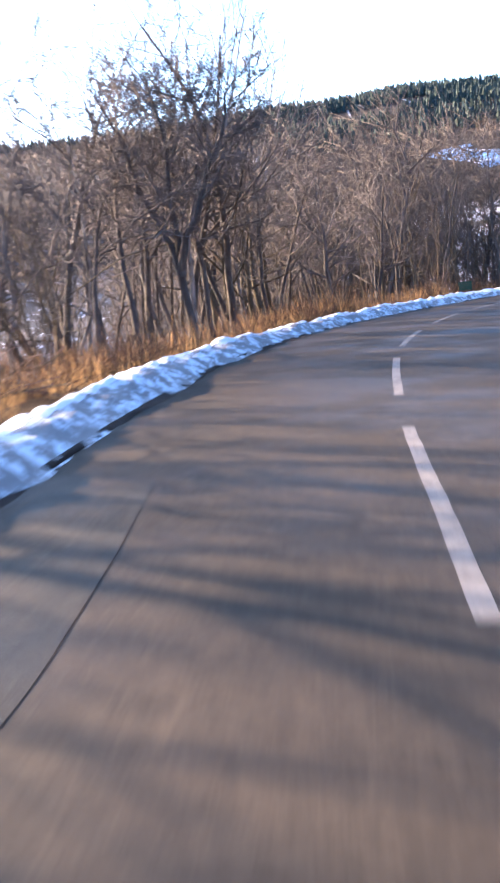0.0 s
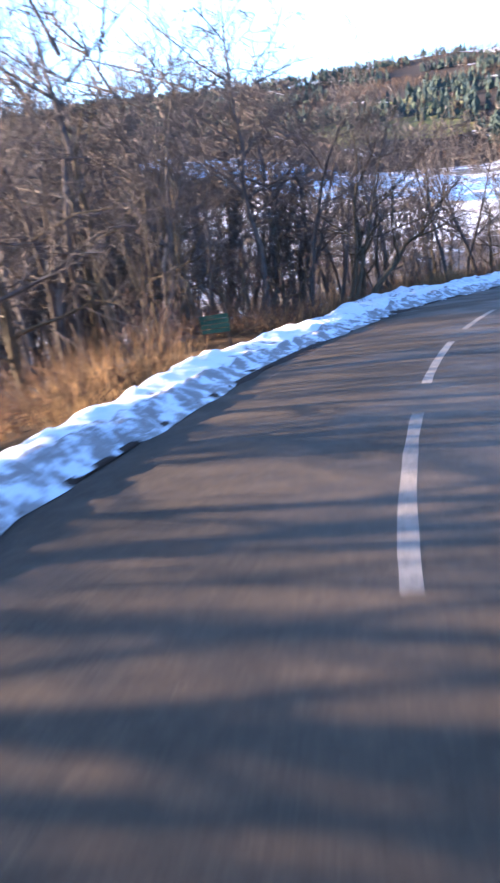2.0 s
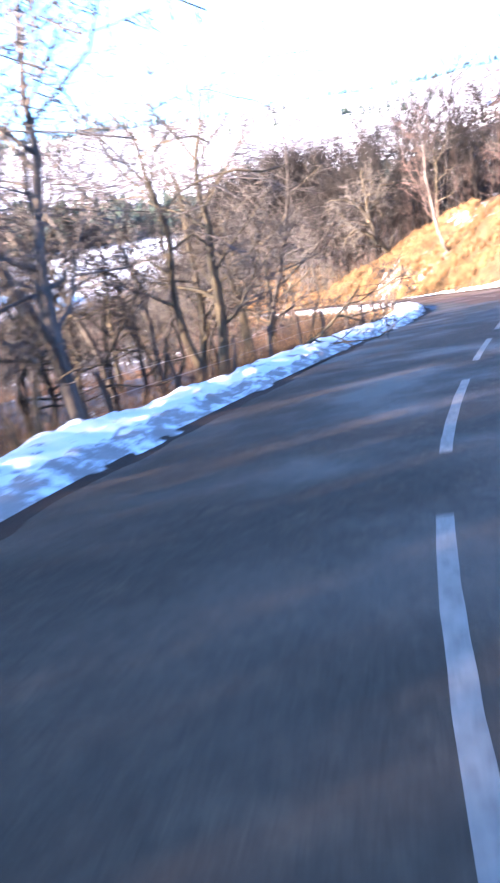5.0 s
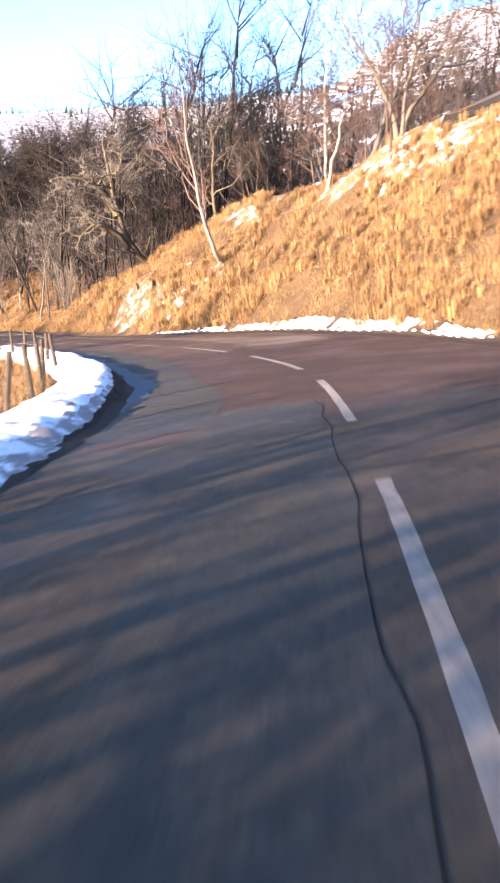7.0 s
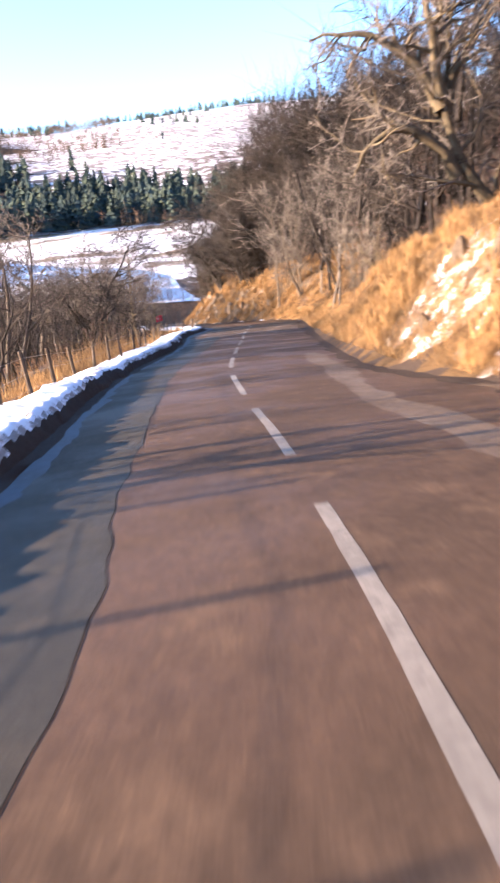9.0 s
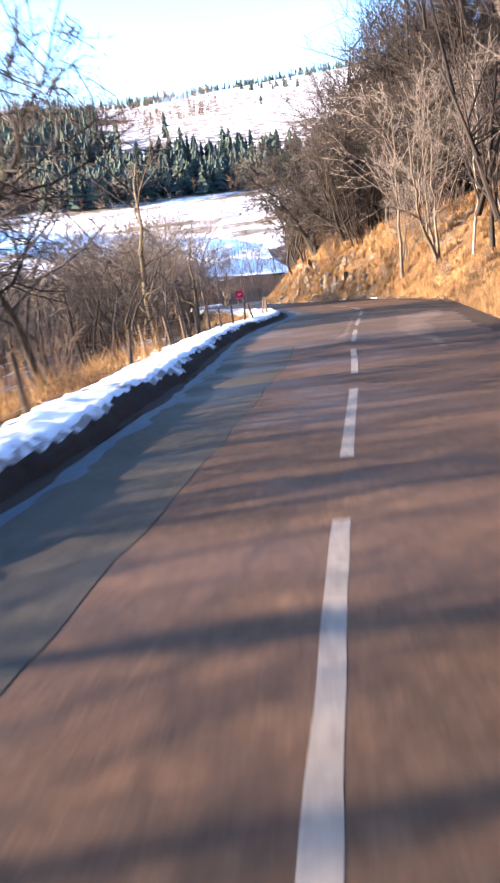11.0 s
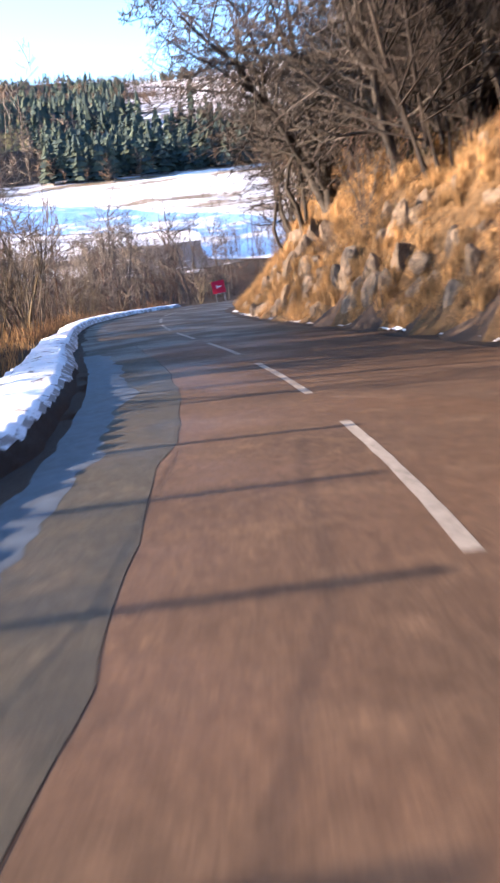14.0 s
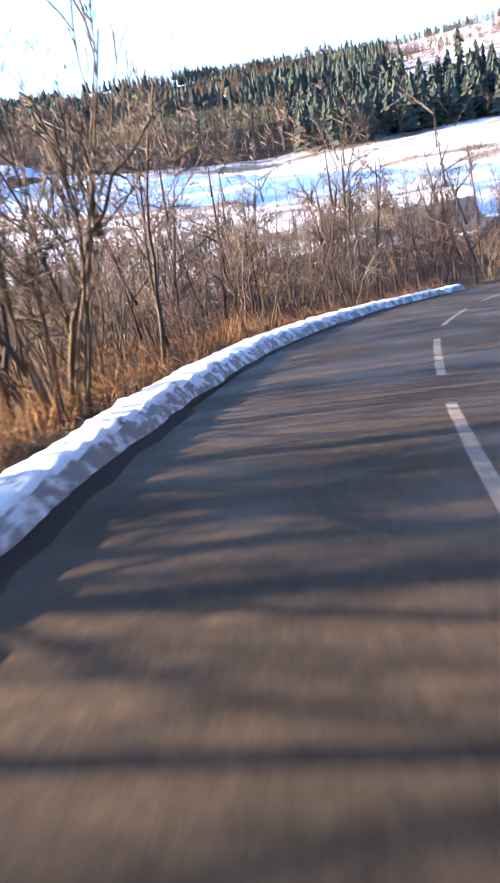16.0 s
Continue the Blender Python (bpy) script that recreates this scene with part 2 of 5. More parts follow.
LINE_S = np.r_[0, np.cumsum(np.linalg.norm(np.diff(LINE, axis=0), axis=1))]
S0 = LINE_S[np.argmin(np.hypot(LINE[:, 0] - 0.5, LINE[:, 1] - 3.0))]
LINE_S = LINE_S - S0            # 0 where the first mark begins
TAN = np.gradient(LINE, axis=0)
TAN /= np.linalg.norm(TAN, axis=1)[:, None]
LEFT = np.c_[-TAN[:, 1], TAN[:, 0]]


def on_road(s, u):
    """Plan place at s along the road and u to the left of its centre line."""
    i = np.clip(np.interp(s, LINE_S, np.arange(len(LINE))), 0, len(LINE) - 1)
    k = np.arange(len(LINE))
    f = lambda a: np.interp(i, k, a)
    nx, ny = f(LEFT[:, 0]), f(LEFT[:, 1])
    return f(LINE[:, 0]) + nx * u, f(LINE[:, 1]) + ny * u


def locate(x, y):
    """s and u of plan places, with the nearest place on the centre line."""
    x, y = np.atleast_1d(np.asarray(x, float)), np.atleast_1d(np.asarray(y, float))
    near = np.empty(len(x), int)
    for a in range(0, len(x), 4000):
        d = (x[a:a + 4000, None] - LINE[None, :, 0]) ** 2 + (y[a:a + 4000, None] - LINE[None, :, 1]) ** 2
        near[a:a + 4000] = d.argmin(1)
    ex, ey = x - LINE[near, 0], y - LINE[near, 1]
    along = ex * TAN[near, 0] + ey * TAN[near, 1]
    side = ex * LEFT[near, 0] + ey * LEFT[near, 1]
    u = np.where(np.abs(along) > 1.0, np.sign(side) * np.hypot(ex, ey), side)
    return LINE_S[near] + np.clip(along, -1, 1), u, near


def soft_noise(x, y, size, seed=0):
    """Smooth value noise between -1 and 1, of that size in metres."""
    rng = np.random.default_rng(seed)
    tab = rng.uniform(-1, 1, (64, 64))
    gx, gy = x / size, y / size
    ix, iy = np.floor(gx).astype(int), np.floor(gy).astype(int)
    fx, fy = gx - ix, gy - iy
    fx, fy = fx * fx * (3 - 2 * fx), fy * fy * (3 - 2 * fy)
    g = lambda a, b: tab[a % 64, b % 64]
    return (g(ix, iy) * (1 - fx) + g(ix + 1, iy) * fx) * (1 - fy) + (g(ix, iy + 1) * (1 - fx) + g(ix + 1, iy + 1) * fx) * fy


# half widths of the carriageway along the road
def left_edge(s):
    return np.interp(s, [-60, 3, 7, 11, 15, 19, 23, 27, 31, 35, 39, 43, 47, 51, 55, 59, 63, 67, 71, 75, 79, 83, 86, 90, 94, 98, 102, 106, 110, 114, 118, 122, 126, 130, 134, 138, 142, 146, 150, 154, 158, 162, 166, 170, 174, 178, 182, 186, 190, 194, 198, 206, 212, 230], [2.90, 2.83, 2.85, 2.90, 2.82, 2.77, 2.64, 2.47, 2.52, 2.58, 2.66, 2.78, 2.91, 3.23, 3.49, 3.50, 3.45, 3.41, 3.39, 3.38, 3.20, 3.01, 2.92, 2.92, 2.90, 2.86, 2.78, 2.70, 2.65, 2.62, 2.63, 2.63, 2.62, 2.56, 2.70, 2.84, 3.08, 3.39, 3.57, 3.58, 3.42, 3.24, 3.03, 2.87, 2.86, 2.90, 2.96, 2.89, 2.90, 3.07, 3.18, 3.30, 3.42, 3.42])


def right_edge(s):
    return -np.interp(s, [-60, 80, 95, 103, 110, 116, 130, 150, 165, 172, 180, 192, 200, 215], [3.0, 3.2, 3.9, 4.1, 3.3, 2.75, 2.9, 3.3, 3.5, 4.0, 3.6, 3.2, 3.0, 3.0])


def height(x, y):
    """Height of the ground: the road's bench, the wood that falls away to the left, the valley and the far hill, the bank on the right."""
    shape = np.shape(x)
    x, y = np.ravel(np.asarray(x, float)), np.ravel(np.asarray(y, float))
    s, u, near = locate(x, y)
    c = np.clip(u, -5, 5)
    base = level(LINE[near, 0] + LEFT[near, 0] * c, LINE[near, 1] + LEFT[near, 1] * c)
    rough = soft_noise(x, y, 9, 1) * 0.5 + soft_noise(x, y, 3.1, 2) * 0.22 + soft_noise(x, y, 1.2, 3) * 0.1
    # left
    d = np.maximum(0, u - left_edge(s))
    drop = np.interp(d, [0, 1.6, 9, 20, 45, 80, 400], [0, 0.05, 0.9, 2.6, 8, 20, 200])
    floor = np.interp(d, [0, 60, 80, 210, 260, 400, 1100, 1300, 2600], [-31, -31, -28, -18, -12, 17, 100, 103, 60]) + soft_noise(x, y, 120, 5) * np.interp(d, [60, 210, 250, 700], [0.6, 1, 4, 9]) + soft_noise(x, y, 34, 6) * np.interp(d, [70, 100, 200, 260], [0, 1.1, 1.1, 2])
    way = np.degrees(np.arctan2(60 - x, y - 70))            # the ridge climbs towards the east
    floor = floor + np.interp(way, [-80, -58, -44, -32], [32, 30, 17, 0]) * np.interp(d, [350, 1100], [0, 1])
    zl = np.maximum(base - drop, floor) + rough * np.interp(d, [0, 1.5, 5], [0, 0.15, 1])
    # right
    e = np.maximum(0, right_edge(s) - u)
    slope = np.interp(s, [-60, 60, 84, 112, 122, 160, 170, 178, 198, 204, 215], [0.5, 0.5, 0.85, 0.85, 0.65, 0.55, 0.75, 1.7, 1.8, 0.6, 0.4])
    top = np.interp(s, [-60, 80, 90, 100, 111, 120, 126, 132, 150, 165, 175, 186, 196, 201, 208], [4, 5, 8, 7.5, 5.0, 4.8, 3.9, 1.4, 1.2, 2.8, 4.7, 5.3, 5.3, 2.7, 1.5])
    rise = np.maximum(0, e - 0.35) * slope
    first = top * (1 - np.exp(-(rise / top) * (1 + 0.6 * (rise / top) ** 2)))
    crag = np.interp(s, [168, 176, 197, 203], [0, 1, 1, 0]) * np.interp(e, [0.3, 0.9, 4, 7], [0, 1, 1, 0])
    zr = base + first + np.maximum(0, e - 5) * np.interp(e, [0, 30, 60, 250, 2500], [0.2, 0.2, 0.33, 0.3, 0.1]) + rough * np.interp(e, [0, 0.6, 2, 8, 14], [0, 0.35, 2.0, 2.0, 1.0]) + crag * (0.8 * soft_noise(x + y * 0.3, y, 2.1, 12) + 0.45 * soft_noise(x, y, 1.3, 13))
    z = np.where(u > 0, zl, zr)
    bed = np.interp(np.where(u > 0, left_edge(s) - u, u - right_edge(s)), [-0.1, 0.1], [0, 0.12])
    return (z - bed).reshape(shape)


def height_at(x, y):
    return float(height(np.array([x]), np.array([y]))[0])


# ---- builders ----
def mesh_ob(name, verts, faces, mats, parent=None, label="", index=None, smooth=True):
    me = bpy.data.meshes.new(name)
    me.from_pydata(np.asarray(verts).tolist(), [], np.asarray(faces).tolist() if not isinstance(faces, list) else faces)
    for m in (mats if isinstance(mats, (list, tuple)) else [mats]):
        me.materials.append(m)
    if index is not None:
        me.polygons.foreach_set("material_index", np.asarray(index, np.int32))
    me.polygons.foreach_set("use_smooth", np.full(len(me.polygons), smooth))
    me.update()
    ob = new(name, me)
    if parent:
        ob.parent = parent
    if label:
        tagged(ob, label)
    return ob


def part(name, bm, mat, parent=None, label="", smooth=False):
    me = bpy.data.meshes.new(name)
    bm.to_mesh(me)
    bm.free()
    me.materials.append(mat)
    me.polygons.foreach_set("use_smooth", np.full(len(me.polygons), smooth))
    ob = new(name, me)
    if parent:
        ob.parent = parent
    if label:
        tagged(ob, label)
    return ob


def grid_faces(a, b):
    i = np.arange(a * b).reshape(a, b)
    return np.c_[i[:-1, :-1].ravel(), i[1:, :-1].ravel(), i[1:, 1:].ravel(), i[:-1, 1:].ravel()]


def surface(s, u):
    """The road's own surface over its level: a slight crown."""
    f = np.where(u > 0, u / left_edge(s), u / right_edge(s))
    return 0.03 - 0.05 * np.minimum(np.abs(f), 1.1) ** 2


def ribbon(name, s, us, lift, mats, parent=None, label="", index=None):
    """A strip along the road: us(s) and lift(s) give offsets and heights of its rows."""
    S = np.asarray(s)
    U = np.stack([np.broadcast_to(np.asarray(k(S) if callable(k) else k, float), S.shape) for k in us], 1)
    X, Y = on_road(np.repeat(S, U.shape[1]), U.ravel())
    Z = level(X, Y) + (surface(S[:, None], U) + np.broadcast_to(lift, U.shape)).ravel()
    return mesh_ob(name, np.c_[X, Y, Z], grid_faces(*U.shape), mats, parent, label, index)


def lines(lo, hi, fine, far, field, grow=1.22):
    mid = list(np.arange(lo, hi + 0.01, fine)) + list(np.arange(hi + 2.6, field, 2.6))
    st, a, b = fine, lo, mid[-1]
    while b < far or a > -far:
        st *= grow
        a, b = a - st, b + st
        mid = [a] + mid + [b]
    return np.array(mid)


def build_ground():
    gx, gy = lines(-40, 165, 0.9, 2600, 290), lines(-20, 190, 0.9, 2600, 320)
    X, Y = np.meshgrid(gx, gy, indexing="ij")
    Z = height(X, Y)
    faces = grid_faces(len(gx), len(gy))
    fx, fy = X.ravel()[faces].mean(1), Y.ravel()[faces].mean(1)
    s, u, _ = locate(fx, fy)
    blot = soft_noise(fx, fy, 6, 8) + 0.6 * soft_noise(fx, fy, 2.3, 9)
    d, e = u - left_edge(s), right_edge(s) - u
    idx = np.zeros(len(faces), int)                          # 0 grass, 1 litter, 2 litter with snow, 3 field, 4 moor, 5 mud, 6 rock
    idx[(u > 0)] = 2
    idx[(u > 0) & (d < 4.5)] = 0
    west = np.degrees(np.arctan2(20 - fx, fy - 50)) > -1       # wooded side of the valley
    end = np.degrees(np.arctan2(115 - fx, fy - 135))
    wander = 16 * soft_noise(fx, fy, 38, 17) + 7 * soft_noise(fx, fy, 13, 18)
    idx[(u > 0) & (d > np.where(s > 225, 66, 84) + wander)] = 3
    idx[(u > 0) & (s > 168) & (d < 52 + wander)] = 1
    idx[(u > 0) & (d > 225 + wander)] = 4
    idx[(u > 0) & (d > 82) & west] = 2
    idx[(u > 0) & (d > 240) & ((end > -28) | west) & (blot < 0.9)] = 1
    idx[(u > 0) & (d > 330) & (d < 560) & (end > -22) & (end < -9)] = 7
    idx[(u < 0) & (e > 0.8) & (e < 3.4) & (s > 111) & (s < 117)] = 8
    idx[(u < 0) & (s > 168) & (s < 202) & (e > 1.5) & (e < 5) & (blot > 0.25)] = 6
    idx[(u < 0) & (e > 7.0) & (e < 9.5) & (s > 88) & (s < 128)] = 8
    idx[(u < 0) & (e > 9.5) & (blot > -0.1)] = 1
    idx[(u < 0) & (e > 11.5)] = 2
    idx[(u < 0) & (e > 130)] = 4
    idx[(u > 0) & (s > 146) & (s < 169) & (d > 0.8) & (d < 3.4)] = 9
    idx[np.abs(np.where(u > 0, d, e + 0.6)) < 0.9] = 5
    ob = mesh_ob("ground", np.c_[X.ravel(), Y.ravel(), Z.ravel()], faces, [M_GRASS, M_LITTER, M_LITTERSNOW, M_FIELD, M_MOOR, M_MUD, M_ROCK, M_PASTURE, M_GRASSSNOW, M_SNOW], index=idx)
    tagged(ob, "sloping ground with dead grass, leaf litter and snowy valley fields", "ground", kind="structure")


build_ground()


# ---- road ----
def build_road():
    s = np.arange(-58, 240, 0.5)
    rows = [lambda k, f=f: (left_edge(k) if f > 0 else right_edge(k)) * abs(f) for f in np.linspace(1.04, -1.04, 27)]
    k, f = s[:-1, None], np.linspace(1.0, -1.0, len(rows) - 1)[None, :]
    k = k + 0.5 * f + 0.8 * soft_noise(k + 0 * f, f * 3, 1.2, 33)
    # greyer asphalt; past 182 the grey is tree shade put into the colour
    grey = (k < 84.0) | ((k > 151.0) & (k < 160.5)) | (k > 182.0)
    road = ribbon("road", s, rows, 0.0, [M_ROAD, M_GREYROAD, M_DARKROAD, M_SUNPALEROAD], index=np.where(grey, 1, np.where(k < 96.0, 2, np.where((k > 142.6) & (k < 151.0), 3, 0))).ravel())
    tagged(road, "narrow reddish-brown asphalt road with patched repairs", "road", kind="structure")
    # the patched strip along the left lane, with a ragged tarred seam
    def seam(k):
        base = np.interp(k, [70, 84.3, 86.2, 87.3, 89.2, 91, 92.3, 94.9, 97, 99.7, 102.7, 104.5, 106.8, 111.5, 120, 132.7, 135.4, 137.1, 140.2, 142.4, 148, 152.6, 154, 158, 163, 168.5, 170.5, 174.5, 177.3, 179.3, 183], [1.4, 1.43, 1.36, 1.44, 1.61, 1.65, 1.62, 1.51, 1.31, 1.33, 1.3, 1.37, 1.46, 1.38, 1.25, 1.15, 1.21, 1.17, 1.17, 1.33, 1.5, 1.74, 1.58, 1.66, 1.68, 1.7, 1.52, 1.46, 1.42, 1.47, 1.5])
        return base + 0.04 * soft_noise(k, k * 0, 1.6, 21) + 0.025 * soft_noise(k, k * 0, 0.45, 22)
    for a, b in ((-50, 2.6), (84, 142.6), (151, 183.4)):
        ks = np.arange(a, b, 0.25)
        edge = seam if a > 0 else lambda k: np.interp(k, [-0.6, 0, 1, 2.6], [1.59, 1.65, 1.71, 1.83]) + 0.03 * soft_noise(k, k * 0, 0.9, 25)
        ribbon("patch", ks, [lambda k: left_edge(k) - 0.2, lambda k: left_edge(k) * 0.6 + edge(k) * 0.4, lambda k: left_edge(k) * 0.3 + edge(k) * 0.7, edge], np.array([[0.002, 0.002, 0.002, 0.002]]), M_PATCH, road)
        ribbon("seam", ks, [lambda k: edge(k) + 0.001, lambda k: edge(k) - np.maximum(0.001, 0.004 + 0.006 * soft_noise(k, k * 0, 0.6, 27) + 0.005 * soft_noise(k, k * 0, 3.0, 26))], np.array([[0.0028, 0.0028]]), M_TAR, road)
    # the joint beside the centre line, and two squarer repairs
    ks = np.arange(142.5, 163.5, 0.25)
    mid = lambda k: np.interp(k, [142.5, 146, 150, 164], [0.58, 0.31, 0.29, 0.24]) + 0.02 * soft_noise(k, k * 0, 0.8, 24)
    ribbon("seam", ks, [lambda k: mid(k) + 0.002, lambda k: mid(k) - np.maximum(0.001, 0.005 + 0.007 * soft_noise(k, k * 0, 0.5, 28) + 0.006 * soft_noise(k, k * 0, 2.0, 29))], np.array([[0.0026, 0.0026]]), M_TAR, road)
    ks = np.arange(74, 85.4, 0.25)
    wob = lambda k, o, q: o + 0.05 * soft_noise(k, k * 0, 0.7, q)
    ribbon("patch", ks, [lambda k: wob(k, 1.4, 41), 0.8, lambda k: wob(k, 0.24, 42)], np.array([[0.002, 0.002, 0.002]]), M_PATCH, road)
    ribbon("seam", ks, [lambda k: wob(k, 0.24, 42) + 0.002, lambda k: wob(k, 0.24, 42) - 0.01], np.array([[0.004, 0.004]]), M_TAR, road)
    # pale worn strips: dust thrown to the outside of the bend, and the scuffed joint beside the centre line
    across = lambda a, b: [lambda k, f=f: a(k) * (1 - f) + b(k) * f for f in np.linspace(0, 1, 9)]
    ragged = lambda ks, lo, hi, q: across(*[lambda k: np.interp(k, ks, hi) + 0.16 * soft_noise(k, k * 0, 2.6, q) + 0.07 * soft_noise(k, k * 0, 0.5, q + 1), lambda k: np.interp(k, ks, lo) + 0.16 * soft_noise(k, k * 0, 2.3, q + 2) + 0.07 * soft_noise(k, k * 0, 0.6, q + 3)])
    ribbon("worn_strip", np.arange(95.6, 122, 0.2), ragged([95, 96.5, 99, 101, 110, 120, 122], [-2.2, -3.0, -2.9, -2.25, -1.9, -2.4, -2.1], [-2.0, -1.0, -1.1, -1.4, -1.5, -1.75, -2.0], 301), 0.001, M_DUST, road)
    ribbon("worn_strip", np.arange(139, 153.5, 0.2), ragged([139, 142, 147, 151, 153.5], [-1.5, -1.75, -1.9, -2.5, -2.6], [-1.45, -1.35, -1.1, -1.3, -2.4], 311), 0.001, M_DUST, road)
    ks = np.arange(143.2, 153, 0.2)
    ribbon("worn_strip", ks, [lambda k: mid(k) - 0.03, lambda k: np.interp(k, [143, 146, 147, 150.5, 153], [0.22, 0.17, 0.14, 0.15, 0.26]) + 0.035 * soft_noise(k, k * 0, 1.1, 321)], 0.0006, M_DUST, road)
    # icy gutter with the snow bank's blue shade in its colour, and wet dirt along both edges
    ks = np.arange(86, 182, 0.1)
    rag = lambda k: np.maximum(0.03, 1.5 * np.interp(k, [86, 90, 104, 112, 128, 136, 150, 160, 176, 190, 196], [0.05, 0.25, 0.22, 0.12, 0.1, 0.16, 0.16, 0.3, 0.4, 0.2, 0.02]) + 0.1 * soft_noise(k, k * 0, 2.2, 43) + 0.07 * soft_noise(k, k * 0, 0.6, 44) + 0.05 * soft_noise(k, k * 0, 0.25, 45))
    ribbon("ice", ks, [lambda k: left_edge(k) - 0.1, lambda k: left_edge(k) - 0.12 - rag(k) * 0.5, lambda k: left_edge(k) - 0.12 - rag(k)], np.array([[0.0034, 0.0034, 0.003]]), M_SHADEDICE, road)
    ks = np.arange(-50, 215, 0.2)
    ribbon("gutter", ks, [lambda k: left_edge(k) + 0.1, lambda k: left_edge(k) - np.interp(k, [78, 88], [0.0, 0.12]), lambda k: left_edge(k) - np.interp(k, [78, 88], [0.07, 0.2]) + 0.12 * soft_noise(k, k * 0, 2.3, 46) + 0.1 * soft_noise(k, k * 0, 0.5, 48)], np.array([[0.03, 0.006, 0.0]]), M_MUD, road)
    ribbon("gutter", ks, [lambda k: right_edge(k) - 0.3, lambda k: right_edge(k) + 0.1, lambda k: right_edge(k) + 0.25 + 0.15 * soft_noise(k, k * 0, 2.1, 47) + 0.12 * soft_noise(k, k * 0, 0.5, 49)], np.array([[0.03, 0.006, 0.0]]), M_MUD, road)
    return road


ROAD = build_road()


def build_marks():
    """White centre-line marks, about four metres long with gaps of two, shifted to fit the camera's view."""
    spans = [(-30.0, -26.0), (-24.0, -20.0), (-18.0, -14.0), (-12.0, -8.0), (-6.0, -2.0), (-0.0, 4.12), (6.02, 10.03), (12.02, 15.81), (17.98, 22.02), (23.82, 27.89), (29.61, 33.67), (35.55, 39.47), (41.1, 45.05), (46.54, 50.86), (52.57, 57.16), (58.94, 63.26), (65.38, 68.9), (71.0, 75.0), (77.0, 81.0), (83.5, 87.31), (89.13, 93.16), (95.28, 99.24), (101.15, 105.2), (107.1, 110.83), (112.72, 116.76), (119.0, 123.0), (124.7, 128.7), (130.4, 134.39), (136.05, 140.31), (142.2, 146.38), (148.28, 152.58), (154.44, 158.4), (160.18, 164.02), (165.84, 169.68), (171.67, 175.82), (177.73, 181.59), (183.49, 187.0), (188.68, 193.04), (194.95, 199.22), (201.6, 205.6), (207.6, 211.6), (213.6, 217.6)]
    view_shift = lambda k: np.interp(k, [0, 7, 14, 21, 28, 35, 42, 49, 56, 63, 70, 77, 84, 91, 98, 105, 112, 119, 126, 133, 140, 147, 154, 161, 168, 175, 182, 189, 196, 203, 210], [-0.003, -0.023, -0.020, -0.008, -0.033, 0.010, -0.039, -0.029, -0.001, 0.005, 0.009, 0.017, 0.019, 0.002, -0.016, 0.006, -0.010, -0.030, -0.022, 0.001, 0.029, -0.004, -0.019, -0.012, -0.006, -0.009, -0.049, 0.007, 0.059, 0.051, 0.034])
    rng = random.Random(4)
    for a, b in spans:
        s = np.linspace(a, b, 17)
        w = 0.052
        rows = [lambda k, o=o, p=rng.random(): o + view_shift(k) + 0.006 * soft_noise(k, k * 0 + p * 9, 0.3, 31) for o in (w, w / 3, -w / 3, -w)]
        ribbon("mark", s, rows, 0.0013, M_PAINT, ROAD)


build_marks()


